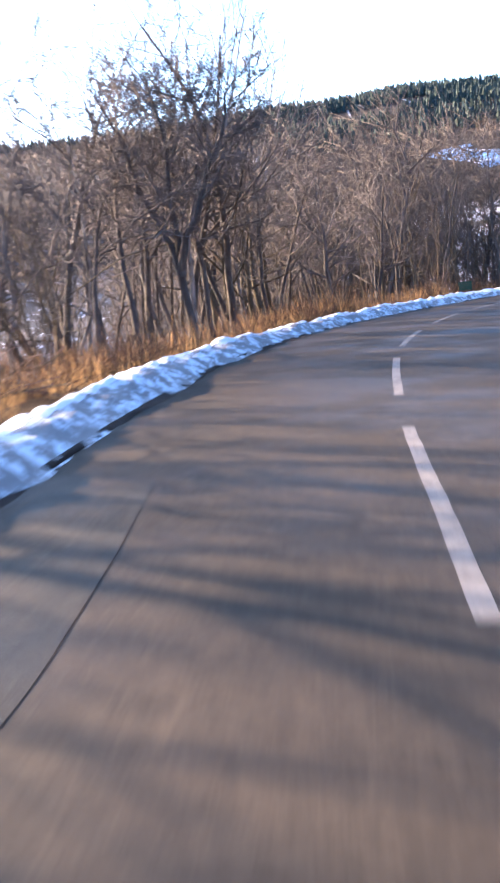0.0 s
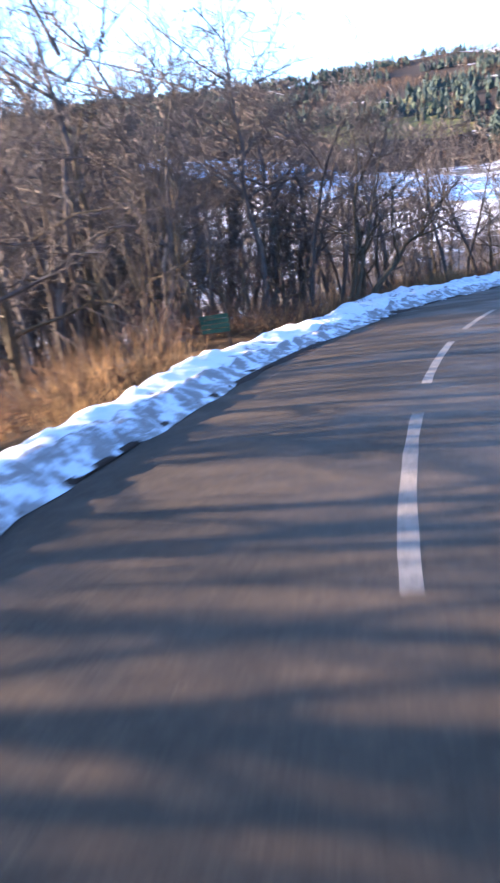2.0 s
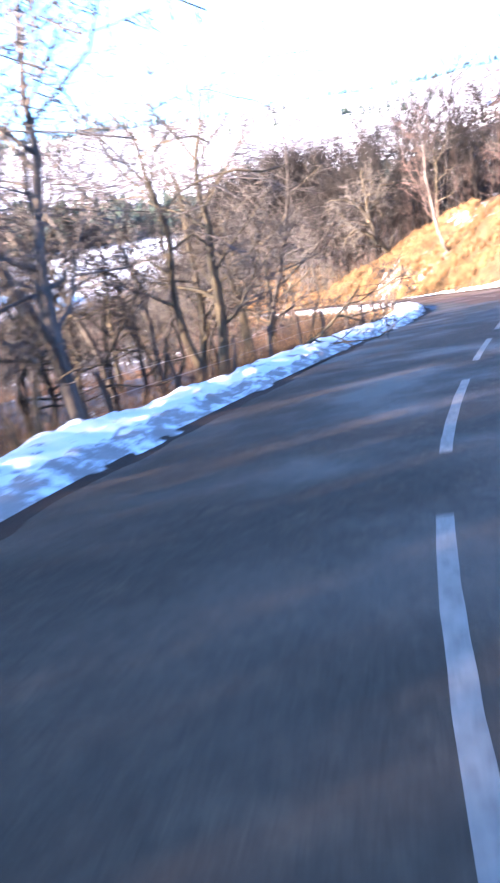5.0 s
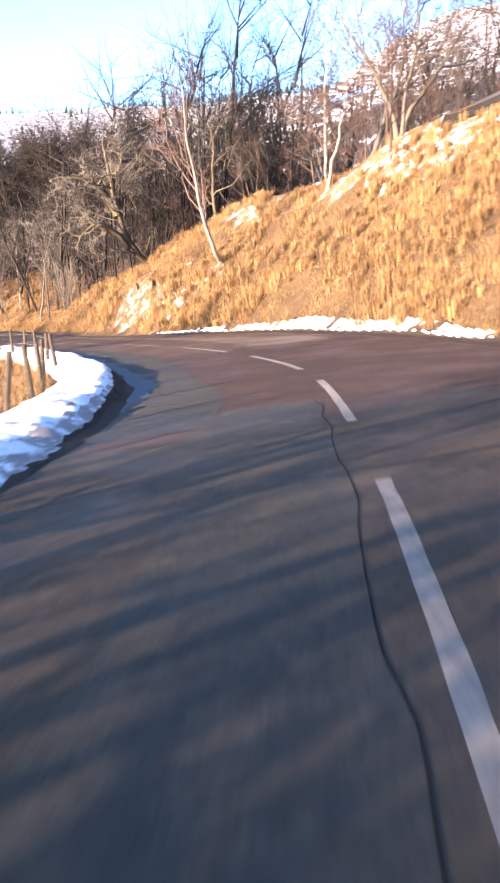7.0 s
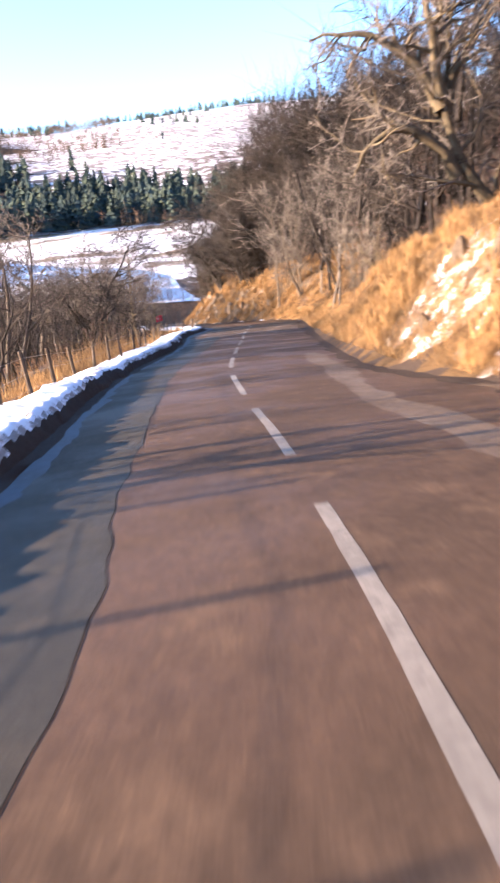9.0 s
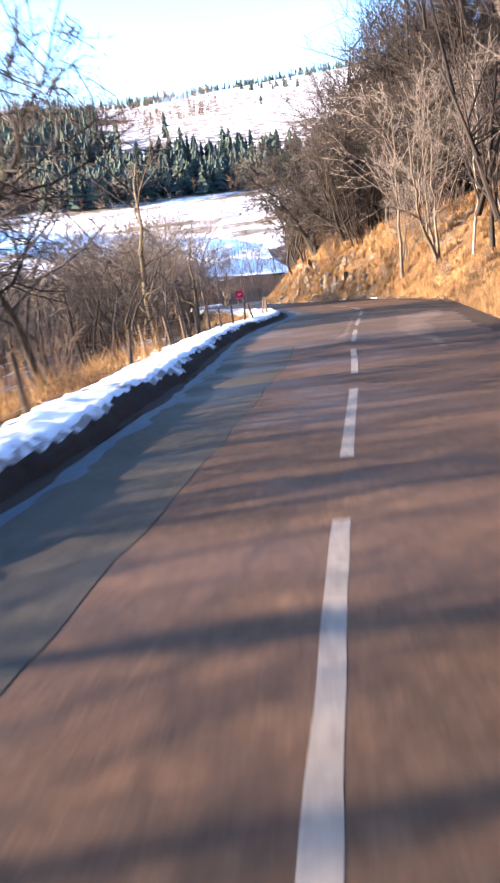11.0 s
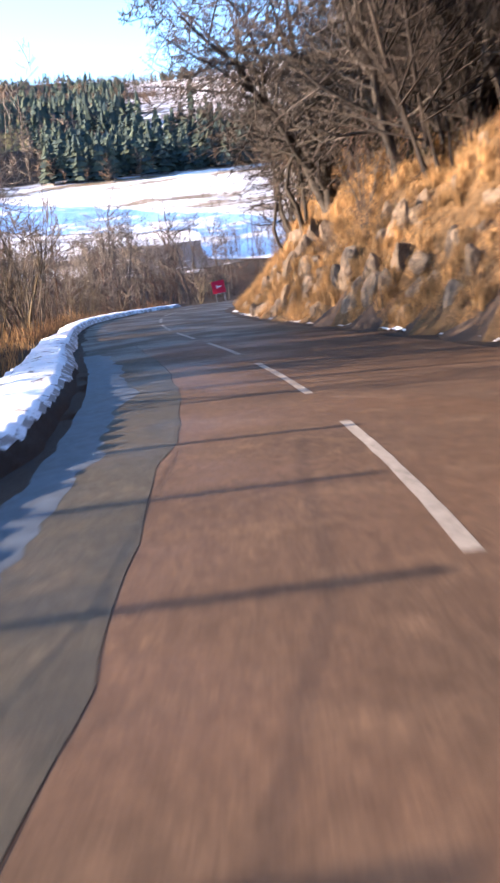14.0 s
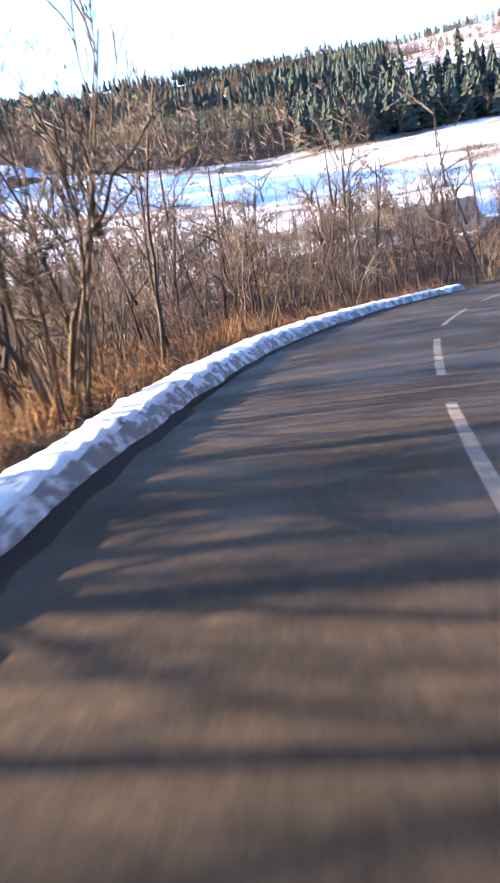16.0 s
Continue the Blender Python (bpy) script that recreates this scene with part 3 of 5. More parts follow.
# ---- ploughed snow along the edges ----
def build_snow(name, s0, s1, width, tall, seed, mat, side=1, out=0.0):
    s = np.arange(s0, s1, 0.13)
    n = 18
    f = np.linspace(0, 1, n)
    S = np.repeat(s, n).reshape(-1, n)
    wob = (0.10 * soft_noise(S, S * 0, 1.7, seed) + 0.06 * soft_noise(S, S * 0, 0.5, seed + 1)) * np.interp(S, [80, 90], [1.0, 0.45])
    wid = width(S) * (1 + 0.18 * soft_noise(S, S * 0, 4.0, seed + 2))
    U = (left_edge(S) if side > 0 else right_edge(S)) + side * (out + wob * (1 - f) + wid * f)
    X, Y = on_road(S.ravel(), U.ravel())
    X, Y = X.reshape(S.shape), Y.reshape(S.shape)
    steep = np.interp(S, [80, 92], [0.0, 1.0])
    prof = (np.interp(f, [0, 0.1, 0.35, 0.7, 1], [-0.06, 0.12, 0.7, 1.0, 0.55]) * (1 - steep) + np.interp(f, [0, 0.06, 0.22, 0.6, 1], [-0.06, 0.4, 1.05, 1.1, 0.75]) * steep) * tall(S)
    lump = np.abs(soft_noise(X, Y, 0.5, seed + 3)) * 0.09 + np.maximum(0, soft_noise(X, Y, 0.24, seed + 4)) * 0.09 + soft_noise(X, Y, 1.4, seed + 5) * 0.07 + soft_noise(X, Y, 0.3, seed + 6) * 0.05
    prof = prof + (lump - 0.06) * np.interp(f, [0, 0.12, 1], [0.1, 1, 0.8]) * np.clip(tall(S) * 3, 0.3, 1.2) * np.interp(S, [80, 90], [1.0, 0.5])
    inside = (U < left_edge(S) + 0.05) & (U > right_edge(S) - 0.05)
    hs = np.where(inside, level(X, Y), np.maximum(height(X, Y), level(X, Y) - np.interp(S, [80, 90], [0.6, 0.12])))
    hs[:, -1] = (height(X, Y) - prof)[:, -1] - 0.12
    # the road-side face is darkened by material: dirt, and shade put into the colour
    return mesh_ob(name, np.c_[X.ravel(), Y.ravel(), (hs + prof).ravel()], grid_faces(*S.shape), [mat, M_SNOWDIRTSHADE, M_MUD], index=np.where((f[None, :-1] < np.interp(s[:-1, None], [172, 186], [0.1, -0.05]) + 0.05 * soft_noise(s[:-1, None], s[:-1, None] * 0, 3.0, seed + 9)) & (s[:-1, None] > 84) & (s[:-1, None] < 186), 2, (f[None, :-1] < np.interp(s[:-1, None], [22, 36, 84, 86], [0.55, 0.25, 0.25, 0.15])).astype(int)).ravel())


tagged(build_snow("snow_bank", -50, 215, lambda s: np.interp(s, [-50, 6, 20, 28, 36, 46, 58, 66, 78, 90, 110, 150, 165, 190, 198, 215], [1.4, 1.2, 1.0, 1.05, 1.5, 2.1, 2.2, 1.6, 1.5, 1.2, 1.1, 1.3, 1.6, 0.85, 0.85, 0.9]),
                  lambda s: np.interp(s, [-50, 20, 34, 50, 76, 90, 150, 190, 215], [0.3, 0.22, 0.26, 0.36, 0.3, 0.28, 0.27, 0.21, 0.2]), 50, M_SNOW),
       "lumpy ploughed snow bank with dirt and shade on its road side", "snow bank", kind="structure")
tagged(build_snow("snow_bank_right", 88, 111, lambda s: np.interp(s, [88, 96, 104, 111], [0.3, 0.55, 0.5, 0.2]), lambda s: s * 0 + 0.07, 150, M_SNOW, -1, 0.15),
       "thin bright snow strip at the foot of the bank", "snow bank", kind="structure")
tagged(build_snow("snow_bank_right", 160, 200, lambda s: np.interp(s, [160, 176, 190, 200], [0.2, 0.3, 0.4, 0.3]), lambda s: -0.03 + 0.08 * np.maximum(0, soft_noise(s, s * 0, 2.0, 61)), 160, M_SNOW, -1, 0.1),
       "melting remnants of snow below the rock outcrop", "snow bank", kind="structure")


# ---- the half-frozen river on the valley floor ----
def build_river():
    p = spline([(70, 520), (110, 450), (148, 375), (167, 325), (181, 290), (195, 266), (198, 252), (190, 236), (186, 222), (206, 212), (240, 214), (330, 196), (420, 160)], 2.0)
    t = np.gradient(p, axis=0)
    t /= np.linalg.norm(t, axis=1)[:, None]
    side = np.c_[-t[:, 1], t[:, 0]]
    k = np.arange(len(p)) * 2.0
    wide = np.interp(k, [0, 81, 165, 218, 256, 284, 316, 700], [16, 20, 28, 28, 18, 9, 8, 6]) + 2 * soft_noise(k, k * 0, 45, 66) + 1.5 * soft_noise(k, k * 0, 12, 67)
    q = p[:, None] + side[:, None] * (wide[:, None] * np.linspace(-1, 1, 7)[None])[:, :, None]
    z = height(q[..., 0], q[..., 1]) + 0.25
    return mesh_ob("river", np.c_[q[..., 0].ravel(), q[..., 1].ravel(), z.ravel()], grid_faces(len(p), 7), M_ICE)


tagged(build_river(), "half-frozen blue river winding through snowy fields", "river", kind="structure")


# ---- trees ----
def bent(points, n):
    """A smooth line of n + 1 points through a few given ones."""
    p = np.array(points, float)
    k = np.linspace(0, len(p) - 1, n + 1)
    q = np.array([[np.interp(t, np.arange(len(p)), p[:, a]) for a in range(3)] for t in k])
    for _ in range(2):
        q[1:-1] = (q[:-2] + 2 * q[1:-1] + q[2:]) / 4
    return q


def grow(seed, tall, trunks=None, stems=1, spread=0.6, girth=0.14, limbs=9, arms=6, twigs=6, sprays=3, gnarl=0.2, droop=0.0, bare=0.3, reach=0.42, fine=0.0095, lean=0.1, fan=0.35):
    """A bare tree as lines (points, radii, order): order 0 trunks, 1 limbs, 2 arms, 3 twigs, 4 sprays."""
    rng = np.random.default_rng(seed)
    out = []

    def unit(v):
        return v / max(np.linalg.norm(v), 1e-6)

    def wander(p, w, length, n, up, wild):
        pts = [p]
        for _ in range(n):
            w = unit(w + rng.normal(0, wild, 3) + np.array([0, 0, up]))
            p = p + w * (length / n)
            pts.append(p)
        return np.array(pts)

    def branch(pts, rad, order, length):
        counts = (limbs, arms, twigs, sprays)
        if order >= 4 or counts[order] == 0:
            return
        n, m = counts[order], len(pts) - 1
        for j in range(n):
            lo = bare if order == 0 else 0.15
            f = lo + (1 - lo) * (j + rng.random()) / n
            i = min(int(f * m), m - 1)
            t = f * m - i
            b = pts[i] * (1 - t) + pts[i + 1] * t
            w = unit(pts[i + 1] - pts[i])
            side = rng.normal(0, 1, 3)
            side = unit(side - w * side.dot(w))
            k = spread * rng.uniform(0.75, 1.3)
            v = unit(w * (1 - 0.6 * k) + side * k)
            here = rad[i] * (1 - t) + rad[i + 1] * t
            size = length * (reach, 0.5, 0.5, 0.45)[order] * rng.uniform(0.65, 1.2) * (0.5 + 0.75 * math.sin(math.pi * f ** 1.2) if order == 0 else 1.1 - 0.5 * f)
            steps = (5, 2, 1, 1)[order]
            q = wander(b, v, size, steps, (0.07, 0.04, -droop, -droop * 1.5)[order], gnarl * (0.8, 1.0, 0.9, 0.5)[order])
            r0 = max(here * rng.uniform(0.4, 0.6), fine)
            rr = np.linspace(r0, max(fine * (1.6, 1.3, 1.0, 0.7)[order], r0 * 0.2), steps + 1)
            out.append((q, rr, order + 1))
            branch(q, rr, order + 1, size)

    for k in range(stems):
        n = 9
        if trunks:
            q = bent(trunks[k % len(trunks)], n)
            q[1:] += rng.normal(0, 0.05, (n, 3))
            length = float(np.linalg.norm(np.diff(q, axis=0), axis=1).sum())
            r0 = girth * (1 if k == 0 else 0.75)
        else:
            a = rng.uniform(0, 6.283)
            o = np.array([math.cos(a), math.sin(a), 0.0]) * (0 if stems == 1 else rng.uniform(0.05, 0.3))
            tip = np.array([math.cos(a), math.sin(a), 0.0]) * (lean if stems == 1 else fan * rng.uniform(0.4, 1.3))
            length = tall * (1 if stems == 1 else rng.uniform(0.65, 1.0))
            q = wander(o, unit(np.array([0, 0, 1.0]) + tip), length, n, 0.05, gnarl * 0.6)
            r0 = girth * (1 if stems == 1 else rng.uniform(0.6, 1.0))
        q[0, 2] -= 0.35
        rr = np.linspace(1, 0.12, n + 1) ** 0.9 * r0
        rr = np.maximum(rr, 0.016)
        rr[0] *= 1.35
        out.append((q, rr, 0))
        branch(q, rr, 0, length)
    return out


def tube_mesh(lines_, sides):
    V, F, base = [], [], 0
    ang = np.arange(sides) * 2 * np.pi / sides
    ca, sa = np.cos(ang)[:, None], np.sin(ang)[:, None]
    ring = np.arange(sides)
    nxt = (ring + 1) % sides
    for q, r in lines_:
        w = np.gradient(q, axis=0)
        w /= np.maximum(np.linalg.norm(w, axis=1), 1e-6)[:, None]
        h = np.array([1.0, 0, 0]) if abs(w[0, 2]) > 0.8 else np.array([0, 0, 1.0])
        p = np.cross(w, h)
        p /= np.maximum(np.linalg.norm(p, axis=1), 1e-6)[:, None]
        b = np.cross(w, p)
        V.append((q[:, None] + (p[:, None] * ca + b[:, None] * sa) * r[:, None, None]).reshape(-1, 3))
        for i in range(len(q) - 1):
            a = base + i * sides
            F.append(np.c_[a + ring, a + nxt, a + nxt + sides, a + ring + sides])
        base += len(q) * sides
    return np.concatenate(V), np.concatenate(F)


def spikes(rows):
    """Thin pointed twigs; rows: x0 y0 z0 x1 y1 z1 and the radius at the foot."""
    g = np.asarray(rows, float).reshape(-1, 7)
    a, b = g[:, :3], g[:, 3:6]
    w = b - a
    w /= np.maximum(np.linalg.norm(w, axis=1), 1e-6)[:, None]
    h = np.where(np.abs(w[:, 2:3]) > 0.9, np.array([[1.0, 0, 0]]), np.array([[0, 0, 1.0]]))
    p = np.cross(w, h)
    p /= np.linalg.norm(p, axis=1)[:, None]
    q = np.cross(w, p)
    ang = np.arange(3) * 2 * np.pi / 3
    ring = a[:, None] + (p[:, None] * np.cos(ang)[None, :, None] + q[:, None] * np.sin(ang)[None, :, None]) * g[:, 6, None, None]
    v = np.concatenate([ring, b[:, None]], 1).reshape(-1, 3)
    f = np.array([[0, 1, 3], [1, 2, 3], [2, 0, 3]])
    return v, (f[None] + (np.arange(len(g)) * 4)[:, None, None]).reshape(-1, 3)


def make_tree(name, label, lines_, mbark, mtwig, category="tree", group=""):
    root = new(name)
    for q, r, o in lines_:
        if o == 0:
            v, f = tube_mesh([(q, r)], 7)
            mesh_ob("trunk" if sum(k[2] == 0 for k in lines_) == 1 else "stem", v, f, mbark, root)
    v1, f1 = tube_mesh([k[:2] for k in lines_ if k[2] == 1] or [(lines_[0][0], lines_[0][1] * 0.5)], 5)
    v2, f2 = tube_mesh([k[:2] for k in lines_ if k[2] == 2], 3)
    v3, f3 = spikes([(*k[0][0], *k[0][-1], k[1][0]) for k in lines_ if k[2] >= 3])
    mesh_ob("crown", np.concatenate([v1, v2, v3]), f1.tolist() + (f2 + len(v1)).tolist() + (f3 + len(v1) + len(v2)).tolist(), [mtwig if mbark is M_BIRCH else mbark, mtwig], root,
            "leafless limbs and fine twigs", [0] * len(f1) + [1] * (len(f2) + len(f3)))
    return tagged(root, label, category, group)


def place(ob, x, y, turn=0.0, size=1.0, sink=0.1):
    return copy_thing(ob, pose(x, y, height_at(x, y) - sink, 0, 0, turn) @ Matrix.Diagonal((size, size, size, 1)))


def plan(s, u):
    x, y = on_road(np.array([float(s)]), np.array([float(u)]))
    return float(x[0]), float(y[0])


def road_turn(s):
    """Degrees by which a thing's own x points along the road."""
    i = int(np.argmin(np.abs(LINE_S - s)))
    return math.degrees(math.atan2(TAN[i, 1], TAN[i, 0]))


USED = []


def hero(s, u, name, label, lines_, mbark, mtwig, category="tree", group="roadside wood", sink=0.1, size=1.0):
    """One tree of its own, whose own x runs along the road and y to its left."""
    x, y = plan(s, u)
    USED.append((x, y))
    t = make_tree(name, label, lines_, mbark, mtwig, category, group)
    t.matrix_basis = pose(x, y, height_at(x, y) - sink, 0, 0, road_turn(s)) @ Matrix.Diagonal((size, size, size, 1))
    return t


hero(16.4, 5.6, "tree", "tall dark bare tree with a wide rounded crown above the wood", grow(101, 7.6, [[(0, 0, 0), (0.1, 0.05, 1.6), (0.0, 0, 2.9), (0.2, -0.1, 4.6), (0.2, 0.1, 6.4)], [(0.05, 0, 2.2), (0.3, 0.7, 3.4), (0.4, 1.1, 5.0), (0.4, 1.2, 6.3)], [(0.05, 0, 2.4), (-0.1, -0.8, 3.6), (0.1, -1.5, 4.9), (0.1, -1.9, 6.0)]], stems=3, spread=0.75, girth=0.12, limbs=15, arms=7, twigs=7, sprays=7, gnarl=0.24, bare=0.3, reach=0.34, fine=0.0065), M_BARK, M_TWIG)
hero(21.6, 7.0, "tree", "bare tree with an ochre-streaked trunk", grow(102, 8, [[(0, 0, 0), (0.2, 0, 1.5), (0.1, 0, 3.2), (0.4, 0.2, 5.2)]], spread=0.65, girth=0.12, limbs=11, arms=6, twigs=6, sprays=3), M_MOSSBARK, M_TWIG)
hero(12.4, 8.0, "birch", "curving white birch at the edge of the wood", grow(103, 5, [[(0, 0.1, -0.3), (0, -0.4, 1.2), (0, -0.55, 2.3), (0, -0.75, 3.9), (0, -0.6, 5.4)]], spread=0.5, girth=0.07, limbs=10, sprays=5, droop=0.05), M_BIRCH, M_TWIG, "birch", "birches")
hero(14.0, 7.2, "birch", "slender leaning birch with flaking white bark", grow(104, 5, [[(0, 0.4, -0.5), (0, -0.2, 0.8), (0, -0.75, 1.9), (0, -0.8, 3.2), (0, -0.6, 5.0)]], spread=0.5, girth=0.055, limbs=9, sprays=5, droop=0.05), M_BIRCH, M_TWIG, "birch", "birches")
hero(22.6, 6.2, "tree", "tall thin forked bare tree", grow(146, 6.8, [[(0, 0, -0.2), (0.1, 0.1, 2.2), (0.1, -0.1, 4.4), (0.2, -0.3, 7.0)], [(0.1, 0.1, 2.0), (0.2, 0.5, 4.2), (0.2, 0.6, 6.4)]], stems=2, spread=0.6, girth=0.085, limbs=14, arms=6, twigs=6, sprays=5, reach=0.2, bare=0.35, gnarl=0.22), M_BARK, M_TWIG)
hero(19.4, 6.4, "tree", "bushy-crowned tall bare tree", grow(147, 6.6, [[(0, 0, -0.2), (0.0, 0.1, 2.2), (0.2, 0.1, 4.2), (0.1, 0.2, 6.6)]], spread=0.75, girth=0.1, limbs=20, arms=7, twigs=6, sprays=5, reach=0.3, bare=0.35, gnarl=0.24), M_BARK, M_TWIG)
hero(27.5, 6.4, "tree", "straight dark alder close behind the snow bank", grow(105, 5.5, [[(0, 0, 0), (0.05, 0, 1.6), (-0.1, 0, 3.4), (0.1, 0.1, 5.4)]], spread=0.8, girth=0.14, limbs=13, arms=6, twigs=6, sprays=3, bare=0.25, reach=0.34), M_BARK, M_TWIG)
hero(31.5, 6.6, "tree", "thin dark bare alder", grow(106, 5.6, spread=0.6, girth=0.1, limbs=11, reach=0.33), M_BARK, M_TWIG)
hero(42.0, 6.8, "tree", "upright bare alder with short crooked branches", grow(107, 8, [[(0, 0, 0), (0.05, 0, 3), (-0.15, 0, 5.5), (0.0, 0, 8)]], spread=0.75, girth=0.1, limbs=18, arms=6, twigs=6, sprays=4, reach=0.26), M_BARK, M_TWIG)
hero(44.2, 5.0, "tree", "twin-stemmed mossy tree with a heavy limb leaning along the road", grow(108, 7, [[(0, 0, 0), (0.6, -0.8, 1.2), (1.3, -1.7, 2.4), (2.0, -2.7, 3.5)], [(-0.2, 0.2, 0), (0.2, -0.2, 1.8), (0.6, -0.6, 3.6), (1.2, -1.0, 5.8)], [(-0.4, 0.3, 0), (0.0, 0.0, 1.8), (0.3, -0.1, 3.6), (0.4, -0.2, 6.0)]], stems=3, spread=0.65, girth=0.12, limbs=8, arms=5, twigs=6, sprays=3), M_MOSSBARK, M_TWIG, size=0.85)
hero(57.6, 6.8, "tree", "dark tree with a bowed leaning trunk and crooked limbs", grow(109, 6, [[(-0.3, 0.3, -0.5), (0.0, 0, 0.2), (0.5, -0.44, 0.85), (1.0, -0.94, 1.5), (1.13, -0.75, 2.2), (1.21, -0.48, 2.9), (1.4, -0.38, 3.7), (1.64, -0.1, 5.4)]], spread=0.85, girth=0.14, limbs=16, arms=7, twigs=6, sprays=5, gnarl=0.28, bare=0.25, reach=0.4), M_BARK, M_TWIG)
hero(58.8, 6.4, "tree", "dark broken-topped trunk with spreading limbs", grow(110, 5.5, [[(0, 0, 0), (0.5, 0, 1.5), (0.4, 0, 3.2), (0.9, 0, 5.4)]], spread=0.85, girth=0.14, limbs=8, arms=6, sprays=5, gnarl=0.3), M_BARK, M_TWIG, size=1.0)
hero(64.2, 6.2, "tree", "forked gnarled tree with spreading crown behind the fence", grow(111, 6.5, [[(0, 0, 0), (-0.2, 0, 1.6), (0.1, 0, 3.4), (0.4, 0, 6.3)], [(0.1, 0, 0.6), (-0.9, 0, 2.3), (-1.6, 0.1, 4.8)]], stems=2, spread=0.85, girth=0.13, limbs=10, arms=6, twigs=6, sprays=5, gnarl=0.28), M_BARK, M_TWIG, size=1.25)
hero(68.5, 5.9, "tree", "small crooked sunlit tree behind the fence", grow(112, 5.6, spread=0.85, girth=0.1, limbs=10, arms=6, sprays=5, gnarl=0.3, lean=0.0), M_MOSSBARK, M_TWIG, size=1.1)
hero(72.2, 5.8, "tree", "many-stemmed sunlit tree with twisted branches", grow(113, 6.5, stems=5, spread=0.8, girth=0.1, limbs=8, arms=5, twigs=6, sprays=5, gnarl=0.28, fan=0.28), M_MOSSBARK, M_TWIG, size=0.75)
# right bank
hero(111.2, -6.8, "birch", "white birch leaning out from the grassy bank", grow(121, 9, [[(0.6, -0.4, -0.1), (-0.2, 0.3, 0.5), (-0.5, 1.2, 2.2), (-0.6, 1.6, 4.5), (-0.7, 1.9, 8.6)]], spread=0.5, girth=0.12, limbs=10, arms=5, twigs=6, sprays=3, droop=0.04, bare=0.35, reach=0.3), M_BIRCH, M_REDTWIG, "birch", "birches")
hero(126.0, -8.0, "tree", "old gnarled tree with a thick leaning trunk and tangled drooping branches", grow(122, 8, [[(0.3, -0.7, -0.2), (0, 0, 0.2), (-0.1, 1.2, 1.6), (0, 1.5, 3.8), (0.1, 1.0, 6.2)], [(0, 1.5, 3.4), (-0.3, 2.6, 4.6), (-0.5, 4.0, 5.2), (-0.6, 5.2, 5.0)], [(0, 1.1, 1.5), (-0.5, 2.4, 2.6), (-0.8, 3.6, 2.4), (-1.0, 4.2, 1.3)], [(0.1, 1.4, 3.2), (0.8, 0.6, 4.6), (1.6, -0.4, 6.4)], [(0, 1.5, 3.6), (-0.9, 1.9, 5.2), (-1.4, 2.4, 7.2)]], stems=5, spread=0.95, girth=0.24, limbs=11, arms=7, twigs=6, sprays=4, gnarl=0.38, droop=0.07, bare=0.2, reach=0.4), M_MOSSBARK, M_TWIG)
hero(137.5, -5.2, "shrub", "clump of thin pale upright poles on the bank", grow(145, 3.4, stems=11, spread=0.4, girth=0.03, limbs=4, arms=3, twigs=2, sprays=0, gnarl=0.1, bare=0.5, reach=0.25, fan=0.25), M_PALEBARK, M_TWIG, "shrub", "roadside shrubs")
hero(109.4, -11.3, "birch", "twisted pale birch rooted high on the bank", grow(123, 7, [[(1.0, -0.4, 0), (0, 0.2, 0.4), (-0.4, 0.6, 2.4), (-0.8, 0.7, 4.4), (-1.3, 0.8, 7)], [(0, 0.2, 0.2), (-1.6, 0.6, 2.0), (-2.4, 0.7, 4.2)]], stems=2, spread=0.7, girth=0.1, limbs=9, gnarl=0.28), M_BIRCH, M_REDTWIG, "birch", "birches")
hero(108.0, -12.1, "tree", "bare tree standing on the skyline of the bank", grow(124, 7, spread=0.7, girth=0.13, limbs=10, gnarl=0.28, lean=0.3), M_BARK, M_REDTWIG)
hero(107.0, -12.9, "tree", "bare forked tree at the top of the bank", grow(125, 8, stems=3, spread=0.6, girth=0.13, limbs=8, gnarl=0.2, fan=0.4), M_PALEBARK, M_REDTWIG)
hero(172.5, -5.0, "tree", "slim pale-barked tree rooted in the bank", grow(126, 9, [[(0, 0, 0), (0, 0.1, 3), (-0.2, 0.3, 6), (-0.1, 0.2, 9.5)]], spread=0.55, girth=0.1, limbs=11, reach=0.35), M_PALEBARK, M_TWIG)
hero(170.6, -6.3, "tree", "pale forked tree with two trunks leaning over the road", grow(127, 9, [[(0, 0, 0), (-1.0, 1.0, 1.6), (-2.2, 1.9, 3.8), (-3.6, 2.6, 7)], [(0, 0, 0), (-0.3, 0.5, 2), (-0.9, 0.9, 4.4), (-1.5, 1.0, 9)], [(0.1, -0.2, 0), (0.2, 0, 2.4), (-0.1, 0.2, 5), (-0.4, 0.3, 9)]], stems=3, spread=0.6, girth=0.12, limbs=10, arms=5, twigs=6, sprays=3), M_PALEBARK, M_TWIG)
hero(174.5, -5.8, "tree", "pair of thin pale stems on the bank", grow(128, 6, stems=2, spread=0.55, girth=0.07, limbs=8, fan=0.3), M_PALEBARK, M_TWIG)
hero(167.0, -6.8, "birch", "thin pale birch at the top of the bank", grow(129, 8.5, spread=0.5, girth=0.08, limbs=10, lean=0.12), M_BIRCH, M_TWIG, "birch", "birches")
